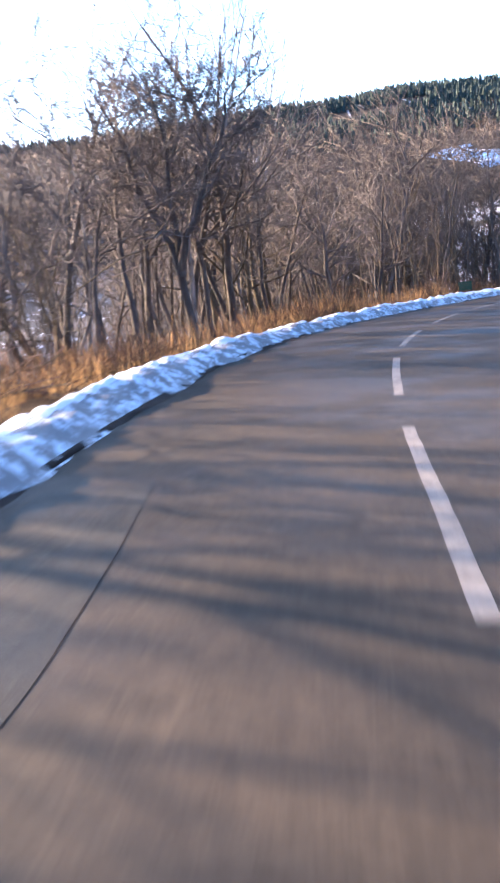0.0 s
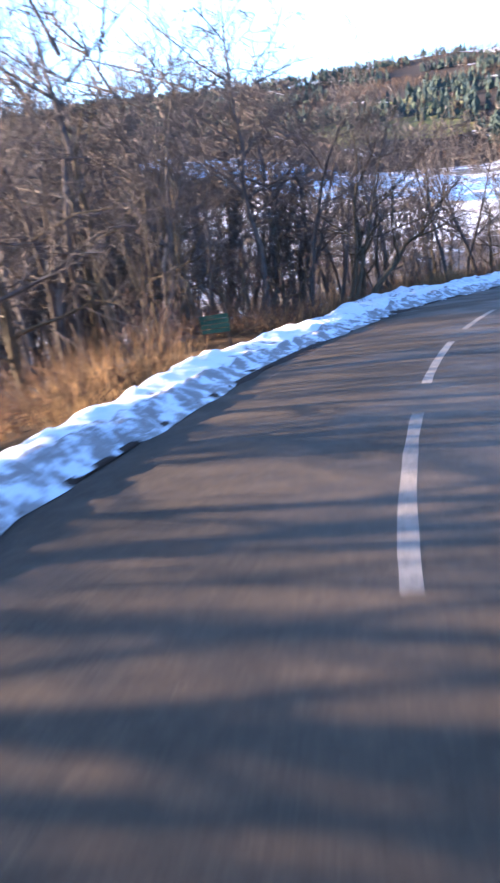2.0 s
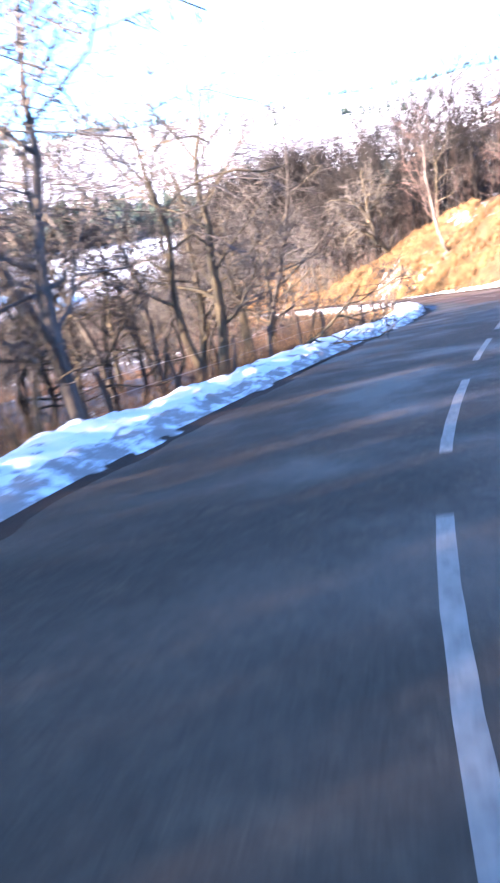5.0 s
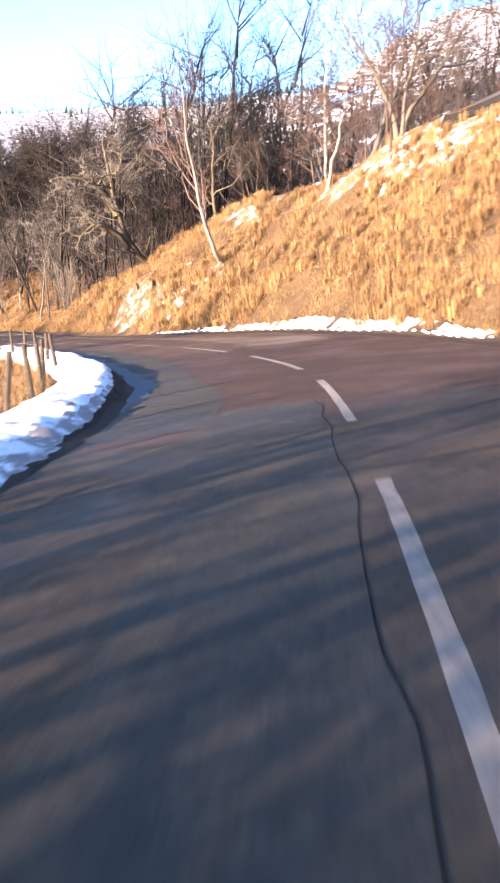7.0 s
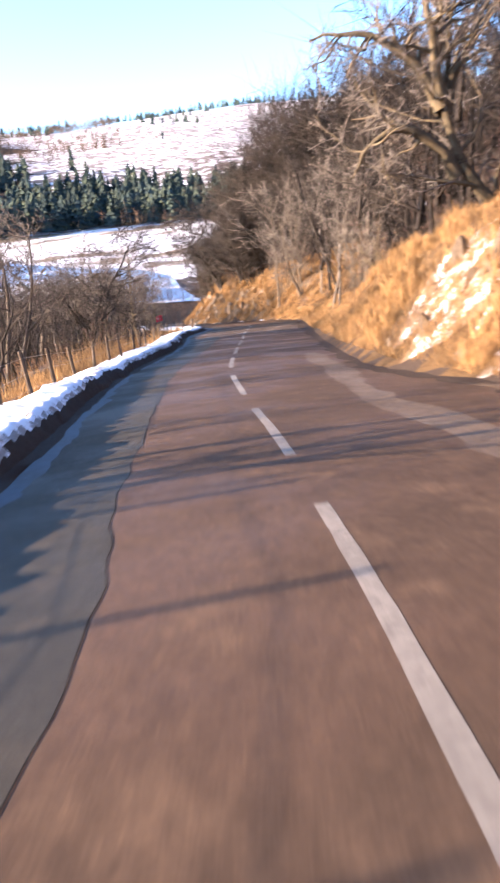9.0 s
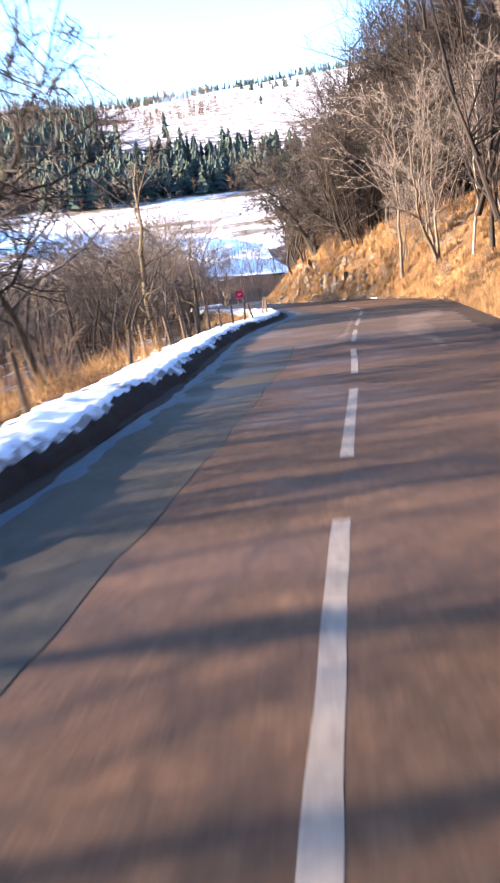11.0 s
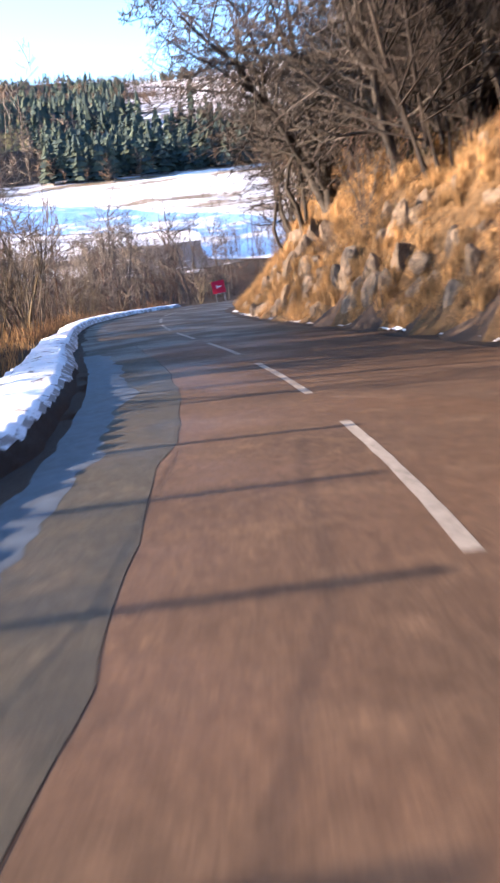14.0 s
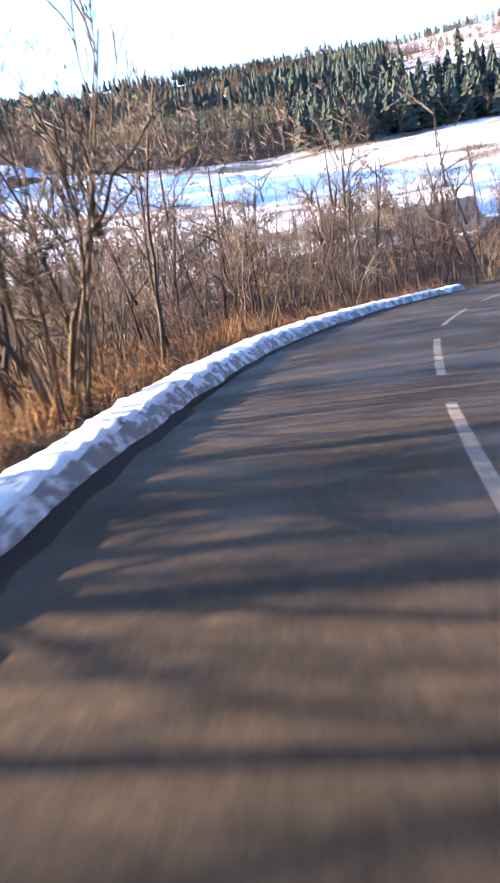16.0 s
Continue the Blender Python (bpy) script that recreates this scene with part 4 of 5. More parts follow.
hero(191.6, -6.2, "tree", "dark spreading tree on top of the rock outcrop", grow(130, 7.5, [[(0.6, -0.6, 0), (0.1, 0.5, 1.0), (-0.8, 1.6, 2.4), (-1.6, 2.4, 3.6), (-2.4, 4.0, 4.8)], [(0.2, 0, 0.2), (0.5, 0.3, 2.2), (0.3, 0.8, 4.2), (0.4, 0.9, 7)], [(0.4, 0, 0.2), (1.4, 0.9, 2.0), (2.2, 1.6, 3.8), (3.0, 2.0, 5.8)]], stems=3, spread=0.85, girth=0.17, limbs=17, arms=7, twigs=7, sprays=7, gnarl=0.32, droop=0.03, bare=0.15, reach=0.48), M_SHADEBARK, M_SHADETWIG, size=1.22)
hero(185.5, -6.8, "tree", "dark crooked tree above the rock face", grow(131, 7, [[(0.3, -0.3, 0), (-0.2, 0.6, 1.4), (-0.4, 1.2, 3.6), (-1.2, 1.6, 6.5)], [(0, 0, 0), (0.8, 0.4, 1.6), (1.4, 0.8, 3.4), (1.6, 1.0, 6)]], stems=2, spread=0.85, girth=0.15, limbs=17, arms=6, twigs=6, sprays=5, gnarl=0.32), M_SHADEBARK, M_SHADETWIG, size=1.2)
hero(179.5, -7.2, "tree", "bare crooked tree above the rock face", grow(132, 8, spread=0.8, girth=0.14, limbs=17, gnarl=0.3, lean=0.3), M_SHADEBARK, M_SHADETWIG)
# bend at the end
hero(195.8, 5.0, "shrub", "tall many-stemmed hazel with pale sunlit stems", grow(141, 5.4, stems=13, spread=0.4, girth=0.034, limbs=6, arms=3, twigs=3, sprays=0, gnarl=0.14, bare=0.35, reach=0.26, fan=0.42), M_PALEBARK, M_TWIG, "shrub", "roadside shrubs")
hero(196.4, 5.5, "tree", "leaning bare tree with a forked dead top", grow(142, 4, [[(0, 0, -0.3), (0.46, -0.45, 1.3), (1.0, -0.95, 2.9), (1.5, -1.9, 3.9)], [(1.0, -0.9, 2.8), (1.1, -0.9, 3.4), (1.2, -0.8, 4.0)]], stems=2, spread=0.6, girth=0.07, limbs=6, arms=4, twigs=3, sprays=0, bare=0.45, reach=0.3), M_MOSSBARK, M_TWIG)
hero(205.0, 5.4, "tree", "small forked tree with pinkish pale bark", grow(143, 5.2, [[(0, 0, 0), (-0.3, 0, 1.5), (-0.6, 0, 3.2), (-0.7, 0, 4.8)], [(0, 0, 0), (0.4, 0, 1.6), (0.2, 0, 3.0), (-0.2, 0, 4.6)], [(0.1, 0, 0), (0.8, 0, 1.6), (1.2, 0, 3.4), (1.3, 0, 4.6)]], stems=3, spread=0.6, girth=0.07, limbs=6, arms=4, twigs=4, sprays=0, bare=0.35, reach=0.3), M_PALEBARK, M_TWIG, size=0.62)
hero(210.5, 5.0, "shrub", "small pale shrub at the outside of the bend", grow(144, 4, stems=5, spread=0.5, girth=0.05, limbs=6, arms=4, twigs=4, sprays=0, fan=0.4), M_PALEBARK, M_TWIG, "shrub", "roadside shrubs", size=0.7)

hero(137.4, 6.4, "tree", "dark crooked tree with a low spreading crown", grow(150, 5.6, spread=0.85, girth=0.11, limbs=14, arms=7, twigs=6, sprays=3, gnarl=0.3, bare=0.2, reach=0.48, lean=0.15), M_SHADEBARK, M_SHADETWIG)
hero(140.4, 6.2, "tree", "dark bare tree with a wide crown behind the fence", grow(148, 5.4, spread=0.85, girth=0.1, limbs=15, arms=7, twigs=6, sprays=4, gnarl=0.28, bare=0.2, reach=0.48, lean=0.1), M_BARK, M_TWIG)
hero(138.8, 9.4, "tree", "bare crooked tree with dark spreading limbs", grow(149, 6.4, spread=0.8, girth=0.11, limbs=15, arms=7, twigs=6, sprays=4, gnarl=0.3, bare=0.22, reach=0.45, lean=0.15), M_BARK, M_TWIG)

KINDS = {
    "alder": make_tree("tree", "tall bare dark-barked tree in the roadside wood", grow(11, 9.5, spread=0.7, girth=0.13, limbs=10, arms=6, twigs=5, sprays=3, reach=0.38, fine=0.008), M_BARK, M_TWIG, group="roadside wood"),
    "slim": make_tree("tree", "bare slender grey tree among the roadside wood", grow(12, 9, spread=0.55, girth=0.1, limbs=10, arms=5, twigs=5, sprays=3, reach=0.33, lean=0.15, fine=0.008), M_BARK, M_TWIG, group="roadside wood"),
    "oak": make_tree("tree", "gnarled bare broad-crowned tree with mossy bark", grow(13, 8, spread=0.85, girth=0.17, limbs=10, arms=6, twigs=5, sprays=3, gnarl=0.3, bare=0.2, reach=0.5, lean=0.15, fine=0.008), M_MOSSBARK, M_TWIG, group="roadside wood"),
    "pole": make_tree("tree", "thin straight bare pole-stage tree", grow(19, 7.5, spread=0.5, girth=0.075, limbs=10, arms=5, twigs=4, sprays=3, bare=0.35, reach=0.22, lean=0.06, gnarl=0.12), M_BARK, M_TWIG, group="roadside wood"),
    "birch": make_tree("birch", "slim birch with white peeling bark", grow(14, 8.5, spread=0.5, girth=0.08, limbs=10, arms=5, twigs=5, sprays=3, droop=0.06, reach=0.3, lean=0.15, fine=0.008), M_BIRCH, M_TWIG, "birch", "birches"),
    "russet": make_tree("tree", "bare tree with reddish-brown twigs", grow(15, 7.5, spread=0.6, girth=0.1, limbs=10, arms=6, twigs=5, sprays=3, bare=0.2, reach=0.42, fine=0.008), M_BARK, M_REDTWIG, group="roadside wood"),
    "thorn": make_tree("tree", "dark bare crooked tree with a dense crown", grow(20, 7.5, stems=3, spread=0.85, girth=0.1, limbs=8, arms=6, twigs=5, sprays=4, gnarl=0.4, bare=0.2, reach=0.46, fan=0.5, fine=0.0065), M_SHADEBARK, M_SHADETWIG, group="roadside wood"),
    "hazel": make_tree("shrub", "many-stemmed bare shrub with upright stems", grow(16, 5.5, stems=8, spread=0.45, girth=0.045, limbs=5, arms=4, twigs=3, sprays=0, bare=0.3, fan=0.4, fine=0.007), M_MOSSBARK, M_TWIG, "shrub", "roadside shrubs"),
    "brush": make_tree("shrub", "low tangle of bare brown brushwood", grow(17, 2.6, stems=7, spread=0.75, girth=0.025, limbs=5, arms=4, twigs=2, sprays=0, gnarl=0.32, bare=0.1, reach=0.6, fan=0.9, fine=0.008), M_MOSSBARK, M_REDTWIG, "shrub", "roadside shrubs"),
    "scrub": make_tree("shrub", "rounded bare red-brown bush", grow(18, 3.2, stems=6, spread=0.6, girth=0.035, limbs=6, arms=4, twigs=2, sprays=0, gnarl=0.25, bare=0.15, reach=0.5, fan=0.6, fine=0.009), M_BARK, M_REDTWIG, "shrub", "roadside shrubs"),
}


def free(x, y, gap):
    if any((x - a) ** 2 + (y - b) ** 2 < gap * gap for a, b in USED):
        return False
    USED.append((x, y))
    return True


TALL = {"alder": 9.5, "slim": 9, "oak": 8, "birch": 8.5, "russet": 7.5, "hazel": 5.5, "brush": 2.2, "pole": 7.5, "scrub": 3.2, "thorn": 7.5}


def shades(x, y, tall):
    """Whether a tree would shade the stretches of road that lie open to the sun."""
    top = height_at(x, y) + tall
    k = np.arange(2.0, 40.0, 1.0)
    px, py = x - sun_way.x / math.cos(radians(SUN_EL)) * k, y - sun_way.y / math.cos(radians(SUN_EL)) * k
    s, u, _ = locate(px, py)
    under = top - k * math.tan(radians(SUN_EL)) > level(px, py) + 0.1
    lit = ((s > 86) & (s < 106)) | ((s > 142.8) & (s < 151)) | ((s > 161.5) & (s < 174))
    return bool(np.any(under & lit & (np.abs(u) < 2.8)))


DEEP = []


def stand(kind, x, y, u, turn, size):
    """A tree of its own beside the road; those deep in the wood join the thicket."""
    if -14 < u < 13.5 or kind == "birch":
        place(KINDS[kind], x, y, turn, size)
    else:
        DEEP.append((x, y, TALL[kind] * size))


def scatter(seed, count, srange, urange, kinds, gap, sizes):
    rng = random.Random(seed)
    made = tries = 0
    while made < count and tries < count * 12:
        tries += 1
        s, u = rng.uniform(*srange), rng.uniform(*urange)
        x, y = plan(s, u)
        s2, u2, _ = locate(x, y)
        size, kind = rng.uniform(*sizes), rng.choice(kinds)
        if abs(u2[0] - u) > 1.0 or shades(x, y, TALL[kind] * size) or not free(x, y, gap):
            continue
        stand(kind, x, y, u, rng.uniform(0, 360), size)
        made += 1


scatter(1, 56, (-6, 64), (7.0, 18), ["alder", "slim", "oak", "slim", "oak", "alder", "birch"], 1.7, (0.5, 0.72))
scatter(29, 24, (14, 36), (6.2, 12), ["alder", "oak", "slim"], 1.0, (0.55, 0.75))
scatter(21, 44, (38, 62), (6.4, 18), ["alder", "oak", "alder", "slim"], 1.2, (0.6, 0.85))
scatter(24, 14, (56, 76), (6.4, 10.5), ["oak", "alder", "oak"], 1.4, (0.52, 0.75))
scatter(25, 40, (-10, 62), (6.6, 22), ["pole", "hazel", "birch"], 0.9, (0.6, 0.95))
# out of view behind the start, added for their shadows across the road
scatter(37, 34, (-28, 4), (6, 17), ["alder", "slim", "oak", "pole"], 1.2, (0.6, 0.95))
scatter(38, 6, (102, 108), (6, 12), ["oak", "alder"], 1.4, (0.45, 0.62))
scatter(39, 20, (180, 202), (-10, -5.6), ["thorn"], 1.1, (0.9, 1.25))
scatter(40, 11, (149, 158), (6.5, 19), ["oak", "thorn", "alder"], 1.2, (0.55, 0.85))
scatter(41, 46, (175, 192), (6.2, 14), ["oak", "thorn", "slim", "alder"], 1.0, (0.55, 0.82))
scatter(42, 18, (154.5, 160.5), (6.0, 12), ["alder", "slim", "oak", "thorn"], 0.8, (0.42, 0.6))
scatter(43, 12, (14, 32), (6.5, 15), ["alder", "oak", "slim"], 0.9, (0.55, 0.8))
scatter(44, 12, (14, 25), (6.2, 10), ["alder", "slim", "birch"], 1.1, (0.85, 1.1))
scatter(27, 10, (186, 204), (5.5, 14), ["pole", "slim"], 1.2, (0.5, 0.7))
scatter(12, 8, (62, 80), (8, 18), ["oak", "slim", "russet"], 2.6, (0.4, 0.55))
scatter(2, 16, (-10, 72), (18, 30), ["alder", "slim", "oak"], 3.0, (0.65, 0.9))
scatter(3, 44, (2, 98), (5.2, 13), ["brush", "brush", "scrub", "hazel"], 1.4, (0.5, 0.85))
scatter(4, 12, (126, 190), (9, 24), ["slim", "russet", "oak"], 2.8, (0.35, 0.55))
scatter(28, 15, (112, 143), (6, 12), ["oak", "alder", "slim"], 1.3, (0.48, 0.62))
scatter(36, 14, (60, 78), (6.0, 10.5), ["thorn", "oak"], 1.3, (0.6, 0.85))
scatter(35, 18, (158, 201), (-7.4, -4.4), ["brush", "scrub"], 1.5, (0.22, 0.4))
scatter(34, 11, (120, 141), (5.8, 10), ["thorn"], 1.2, (0.48, 0.7))
scatter(14, 14, (136, 159), (6, 14), ["slim", "alder", "oak"], 1.8, (0.42, 0.6))
scatter(22, 22, (182, 204), (5.2, 11), ["hazel", "slim", "hazel", "scrub"], 1.3, (0.55, 0.85))
scatter(23, 14, (172, 197), (-8.6, -6.2), ["brush", "scrub"], 1.2, (0.6, 0.9))
scatter(5, 44, (98, 222), (5.2, 18), ["scrub", "scrub", "brush", "hazel"], 1.6, (0.4, 0.7))
scatter(26, 14, (126, 166), (-9, -5.0), ["scrub", "brush", "hazel", "slim"], 1.8, (0.6, 0.95))
scatter(6, 18, (114, 170), (-20, -8.5), ["russet", "oak", "alder", "slim", "russet"], 2.6, (0.65, 1.0))
scatter(31, 34, (168, 206), (-20, -7.4), ["thorn"], 2.2, (0.85, 1.3))


def scatter_low(seed, count, srange, urange, kinds, gap, sizes):
    """Trees on the slope below the road, each as tall as leaves the open stretches in the sun."""
    rng = random.Random(seed)
    made = tries = 0
    while made < count and tries < count * 10:
        tries += 1
        s, u = rng.uniform(*srange), rng.uniform(*urange)
        x, y = plan(s, u)
        kind = rng.choice(kinds)
        size = rng.uniform(*sizes)
        while size > 0.36 and shades(x, y, TALL[kind] * size):
            size -= 0.07
        if abs(locate(x, y)[1][0] - u) > 1.0 or size <= 0.36 or not free(x, y, gap):
            continue
        stand(kind, x, y, u, rng.uniform(0, 360), size)
        made += 1


scatter_low(32, 44, (140, 186), (8, 28), ["alder", "slim", "oak", "slim"], 2.0, (0.75, 1.0))
scatter_low(33, 40, (196, 226), (9, 34), ["hazel", "slim", "russet", "hazel"], 2.2, (0.42, 0.66))
scatter(16, 12, (86, 112), (-26, -13), ["russet", "russet", "birch"], 3.0, (0.55, 0.85))
for k in KINDS.values():
    for o in (*k.children, k):
        bpy.data.objects.remove(o)


# ---- the woods farther off ----
def stick_tree(rng, tall, twigs):
    """A light bare tree for woods in the distance, a bent trunk with limbs and fine twigs: rows x0 y0 z0 x1 y1 z1 r0 r1."""
    rows, n = [], 5
    pts = np.c_[np.cumsum(rng.normal(0, 0.035, (n + 1, 2)), 0) * tall, np.linspace(-0.06, 0.8, n + 1) * tall]
    for k in range(n):
        rows.append((*pts[k], *pts[min(k + 2, n)], tall * (0.0125 - 0.0017 * k), 0))
    for _ in range(max(4, twigs // 5)):
        f = rng.uniform(0.2, 0.98) * n
        i = min(int(f), n - 1)
        b = pts[i] + (pts[i + 1] - pts[i]) * (f - i)
        a, e = rng.uniform(0, 6.283), rng.uniform(0.2, 1.25)
        size = tall * rng.uniform(0.22, 0.42) * (1.15 - 0.55 * f / n)
        w = np.array([math.cos(a) * math.cos(e), math.sin(a) * math.cos(e), math.sin(e)])
        rows.append((*b, *(b + w * size), tall * 0.0042, 0))
        for _ in range(18):
            k = rng.uniform(0.2, 1.0)
            v = w * 0.5 + rng.normal(0, 0.55, 3) + [0, 0, 0.2]
            c = b + w * size * k
            rows.append((*c, *(c + v * tall * rng.uniform(0.07, 0.17)), tall * rng.uniform(0.0009, 0.0015), 0))
    return np.array(rows)


def build_far_wood(name, label, seed, places, tall, twigs, mat, under_sun=False):
    """Many light trees in one mesh, at places (x, y) or (x, y, height)."""
    rng = np.random.default_rng(seed)
    bank = [stick_tree(rng, 1.0, twigs) for _ in range(6)]
    rows = []
    P = np.array(places)
    zs = height(P[:, 0], P[:, 1])
    s, u, near = locate(P[:, 0], P[:, 1])
    room = level(LINE[near, 0], LINE[near, 1]) + (u - 3.0) * math.tan(radians(SUN_EL)) - zs if under_sun else np.full(len(P), 99.0)
    own = P[:, 2] if P.shape[1] > 2 else None
    for i, (z, most) in enumerate(zip(zs, room)):
        x, y = P[i, :2]
        g = bank[rng.integers(6)].copy()
        t, k = rng.uniform(0, 6.283), own[i] if own is not None else min(tall * rng.uniform(0.6, 1.2), most)
        c, s_ = math.cos(t), math.sin(t)
        for a in (0, 3):
            gx, gy = g[:, a].copy(), g[:, a + 1].copy()
            g[:, a], g[:, a + 1] = x + k * (gx * c - gy * s_), y + k * (gx * s_ + gy * c)
            g[:, a + 2] = z + k * g[:, a + 2]
        g[:, 6:] *= k
        rows.append(g)
    v, f = spikes(np.concatenate(rows)[:, :7])
    tagged(mesh_ob(name, v, f, mat), label, "wood", kind="stuff")


def spots(seed, count, srange, drange):
    rng = np.random.default_rng(seed)
    s, d = rng.uniform(*srange, count), rng.uniform(*drange, count)
    x, y = on_road(s, d)
    s2, u2, _ = locate(x, y)
    ok = np.abs(u2 - d) < 3
    return np.c_[x, y][ok]


def fan_spots(seed, count, centre, rrange, az, dmin, dmax=1e9):
    rng = np.random.default_rng(seed)
    a, r = np.radians(rng.uniform(*az, count)), np.sqrt(rng.uniform(rrange[0] ** 2, rrange[1] ** 2, count))
    x, y = centre[0] - np.sin(a) * r, centre[1] + np.cos(a) * r
    s, u, _ = locate(x, y)
    ok = (u > dmin) & (u < dmax)
    return np.c_[x, y][ok]


build_far_wood("thicket", "leafless grey-brown trees deeper in the roadside wood", 80, DEEP, 8.0, 70, M_FARWOOD)
build_far_wood("valley_wood", "grey-brown leafless wood down the valley side", 81, np.concatenate([spots(82, 240, (-14, 74), (15, 60)), spots(182, 80, (46, 78), (20, 52)), spots(69, 40, (46, 64), (14, 26)), spots(70, 50, (74, 128), (40, 70)), spots(83, 60, (128, 185), (26, 70)), spots(57, 110, (168, 240), (36, 80)), spots(47, 90, (215, 285), (30, 78))]), 7.6, 36, M_FARWOOD)
build_far_wood("valley_wood", "tall dense leafless wood that shades the road", 180, spots(181, 190, (38, 51), (11, 36)), 11.0, 64, M_FARWOOD)
build_far_wood("valley_wood", "grey-brown leafless trees on the slope below the fence", 195, spots(190, 130, (146, 175), (9, 30)), 7.5, 46, M_FARWOOD, True)
build_far_wood("valley_wood", "grey leafless wood beyond the last bend", 196, np.concatenate([fan_spots(191, 170, (93, 101), (62, 130), (-35, -12), 8), fan_spots(192, 80, (105, 114), (60, 110), (-28, -8), 7)]), 8.4, 46, M_FARWOOD)
build_far_wood("valley_wood", "grey leafless wood beside the last straight", 197, spots(193, 45, (177, 188), (8, 20)), 6.2, 60, M_FARWOOD)
build_far_wood("valley_scrub", "red-brown leafless scrub below the road", 84, np.concatenate([spots(85, 230, (170, 240), (6, 62)), spots(46, 230, (215, 288), (14, 76)), spots(86, 100, (84, 172), (15, 42)), fan_spots(167, 45, (192, 240), (0, 24), (-180, 180), 30)]), 5.2, 34, M_SCRUB)
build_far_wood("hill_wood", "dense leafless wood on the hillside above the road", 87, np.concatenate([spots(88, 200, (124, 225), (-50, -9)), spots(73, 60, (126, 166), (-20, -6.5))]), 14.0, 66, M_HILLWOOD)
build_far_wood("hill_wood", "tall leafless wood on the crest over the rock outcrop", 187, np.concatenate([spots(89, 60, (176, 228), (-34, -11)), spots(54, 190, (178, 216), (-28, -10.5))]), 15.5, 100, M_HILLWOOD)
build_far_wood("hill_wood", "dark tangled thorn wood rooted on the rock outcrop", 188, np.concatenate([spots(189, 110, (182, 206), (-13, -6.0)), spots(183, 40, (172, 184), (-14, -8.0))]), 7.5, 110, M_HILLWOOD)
build_far_wood("hill_scrub", "russet leafless birch scrub above the grassy bank", 80, np.concatenate([spots(79, 150, (84, 130), (-50, -11)), spots(52, 70, (124, 156), (-26, -8.5))]), 5.8, 60, M_SCRUB)


build_far_wood("far_bare_wood", "leafless wood across the valley floor", 74, np.concatenate([fan_spots(75, 300, (20, 50), (50, 300), (-2, 60), 58), fan_spots(175, 70, (20, 50), (50, 200), (-27, -2), 58), fan_spots(76, 60, (20, 50), (100, 260), (-60, -30), 84)]), 9.5, 26, M_FARWOOD)


def build_conifers(name, label, seed, places, tall, mat, tiers=5, sides=6, slim=0.2):
    rng = np.random.default_rng(seed)
    P = np.array(places)
    zs = height(P[:, 0], P[:, 1])
    V, F, base = [], [], 0
    ang = np.arange(sides) * 2 * np.pi / sides
    for (x, y), z in zip(P, zs):
        h = tall * rng.uniform(0.55, 1.15)
        girth = slim * rng.uniform(0.75, 1.25)
        for k in range(tiers):
            lo, hi = 0.08 + 0.86 * k / tiers, min(1.0, 0.08 + 0.86 * (k + 1.7) / tiers)
            r = h * girth * (1.03 - lo) ** 0.8 * rng.uniform(0.65, 1.3, sides) * np.where(np.arange(sides) % 2, 0.6, 1.1)
            t = ang + rng.uniform(0, 6)
            V.append(np.c_[x + r * np.cos(t), y + r * np.sin(t), z + h * lo + rng.normal(0, 0.02 * h, sides)])
            V.append([[x, y, z + h * hi]])
            i = np.arange(sides)
            F += np.c_[base + i, base + (i + 1) % sides, np.full(sides, base + sides)].tolist()
            base += sides + 1
    tagged(mesh_ob(name, np.concatenate(V), F, mat, smooth=False), label, "wood", kind="stuff")


def hill_spots(seed, count, drange, az, thin=None):
    """Places on the far side of the valley, by distance from the road and compass way from its end."""
    rng = np.random.default_rng(seed)
    a, r = np.radians(rng.uniform(*az, count)), 120 + 1180 * np.sqrt(rng.uniform(0, 1, count))
    x, y = 100 - np.sin(a) * r, 115 + np.cos(a) * r
    s, u, _ = locate(x, y)
    d = u - left_edge(s)
    ok = (d > drange[0]) & (d < drange[1])
    if thin is not None:
        ok &= soft_noise(x, y, 55, seed) > thin
    return np.c_[x, y][ok]


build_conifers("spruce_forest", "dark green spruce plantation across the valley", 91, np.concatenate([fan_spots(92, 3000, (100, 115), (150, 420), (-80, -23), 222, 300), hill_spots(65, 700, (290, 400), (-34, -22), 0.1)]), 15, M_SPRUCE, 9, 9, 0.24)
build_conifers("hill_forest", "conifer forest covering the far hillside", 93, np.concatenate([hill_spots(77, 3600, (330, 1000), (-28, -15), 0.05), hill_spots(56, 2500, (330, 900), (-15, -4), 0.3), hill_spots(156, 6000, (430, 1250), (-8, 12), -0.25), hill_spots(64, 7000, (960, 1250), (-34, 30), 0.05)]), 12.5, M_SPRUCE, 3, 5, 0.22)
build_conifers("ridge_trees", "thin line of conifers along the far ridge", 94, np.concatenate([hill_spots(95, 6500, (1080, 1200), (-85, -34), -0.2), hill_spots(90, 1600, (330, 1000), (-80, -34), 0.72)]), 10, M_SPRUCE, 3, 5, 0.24)


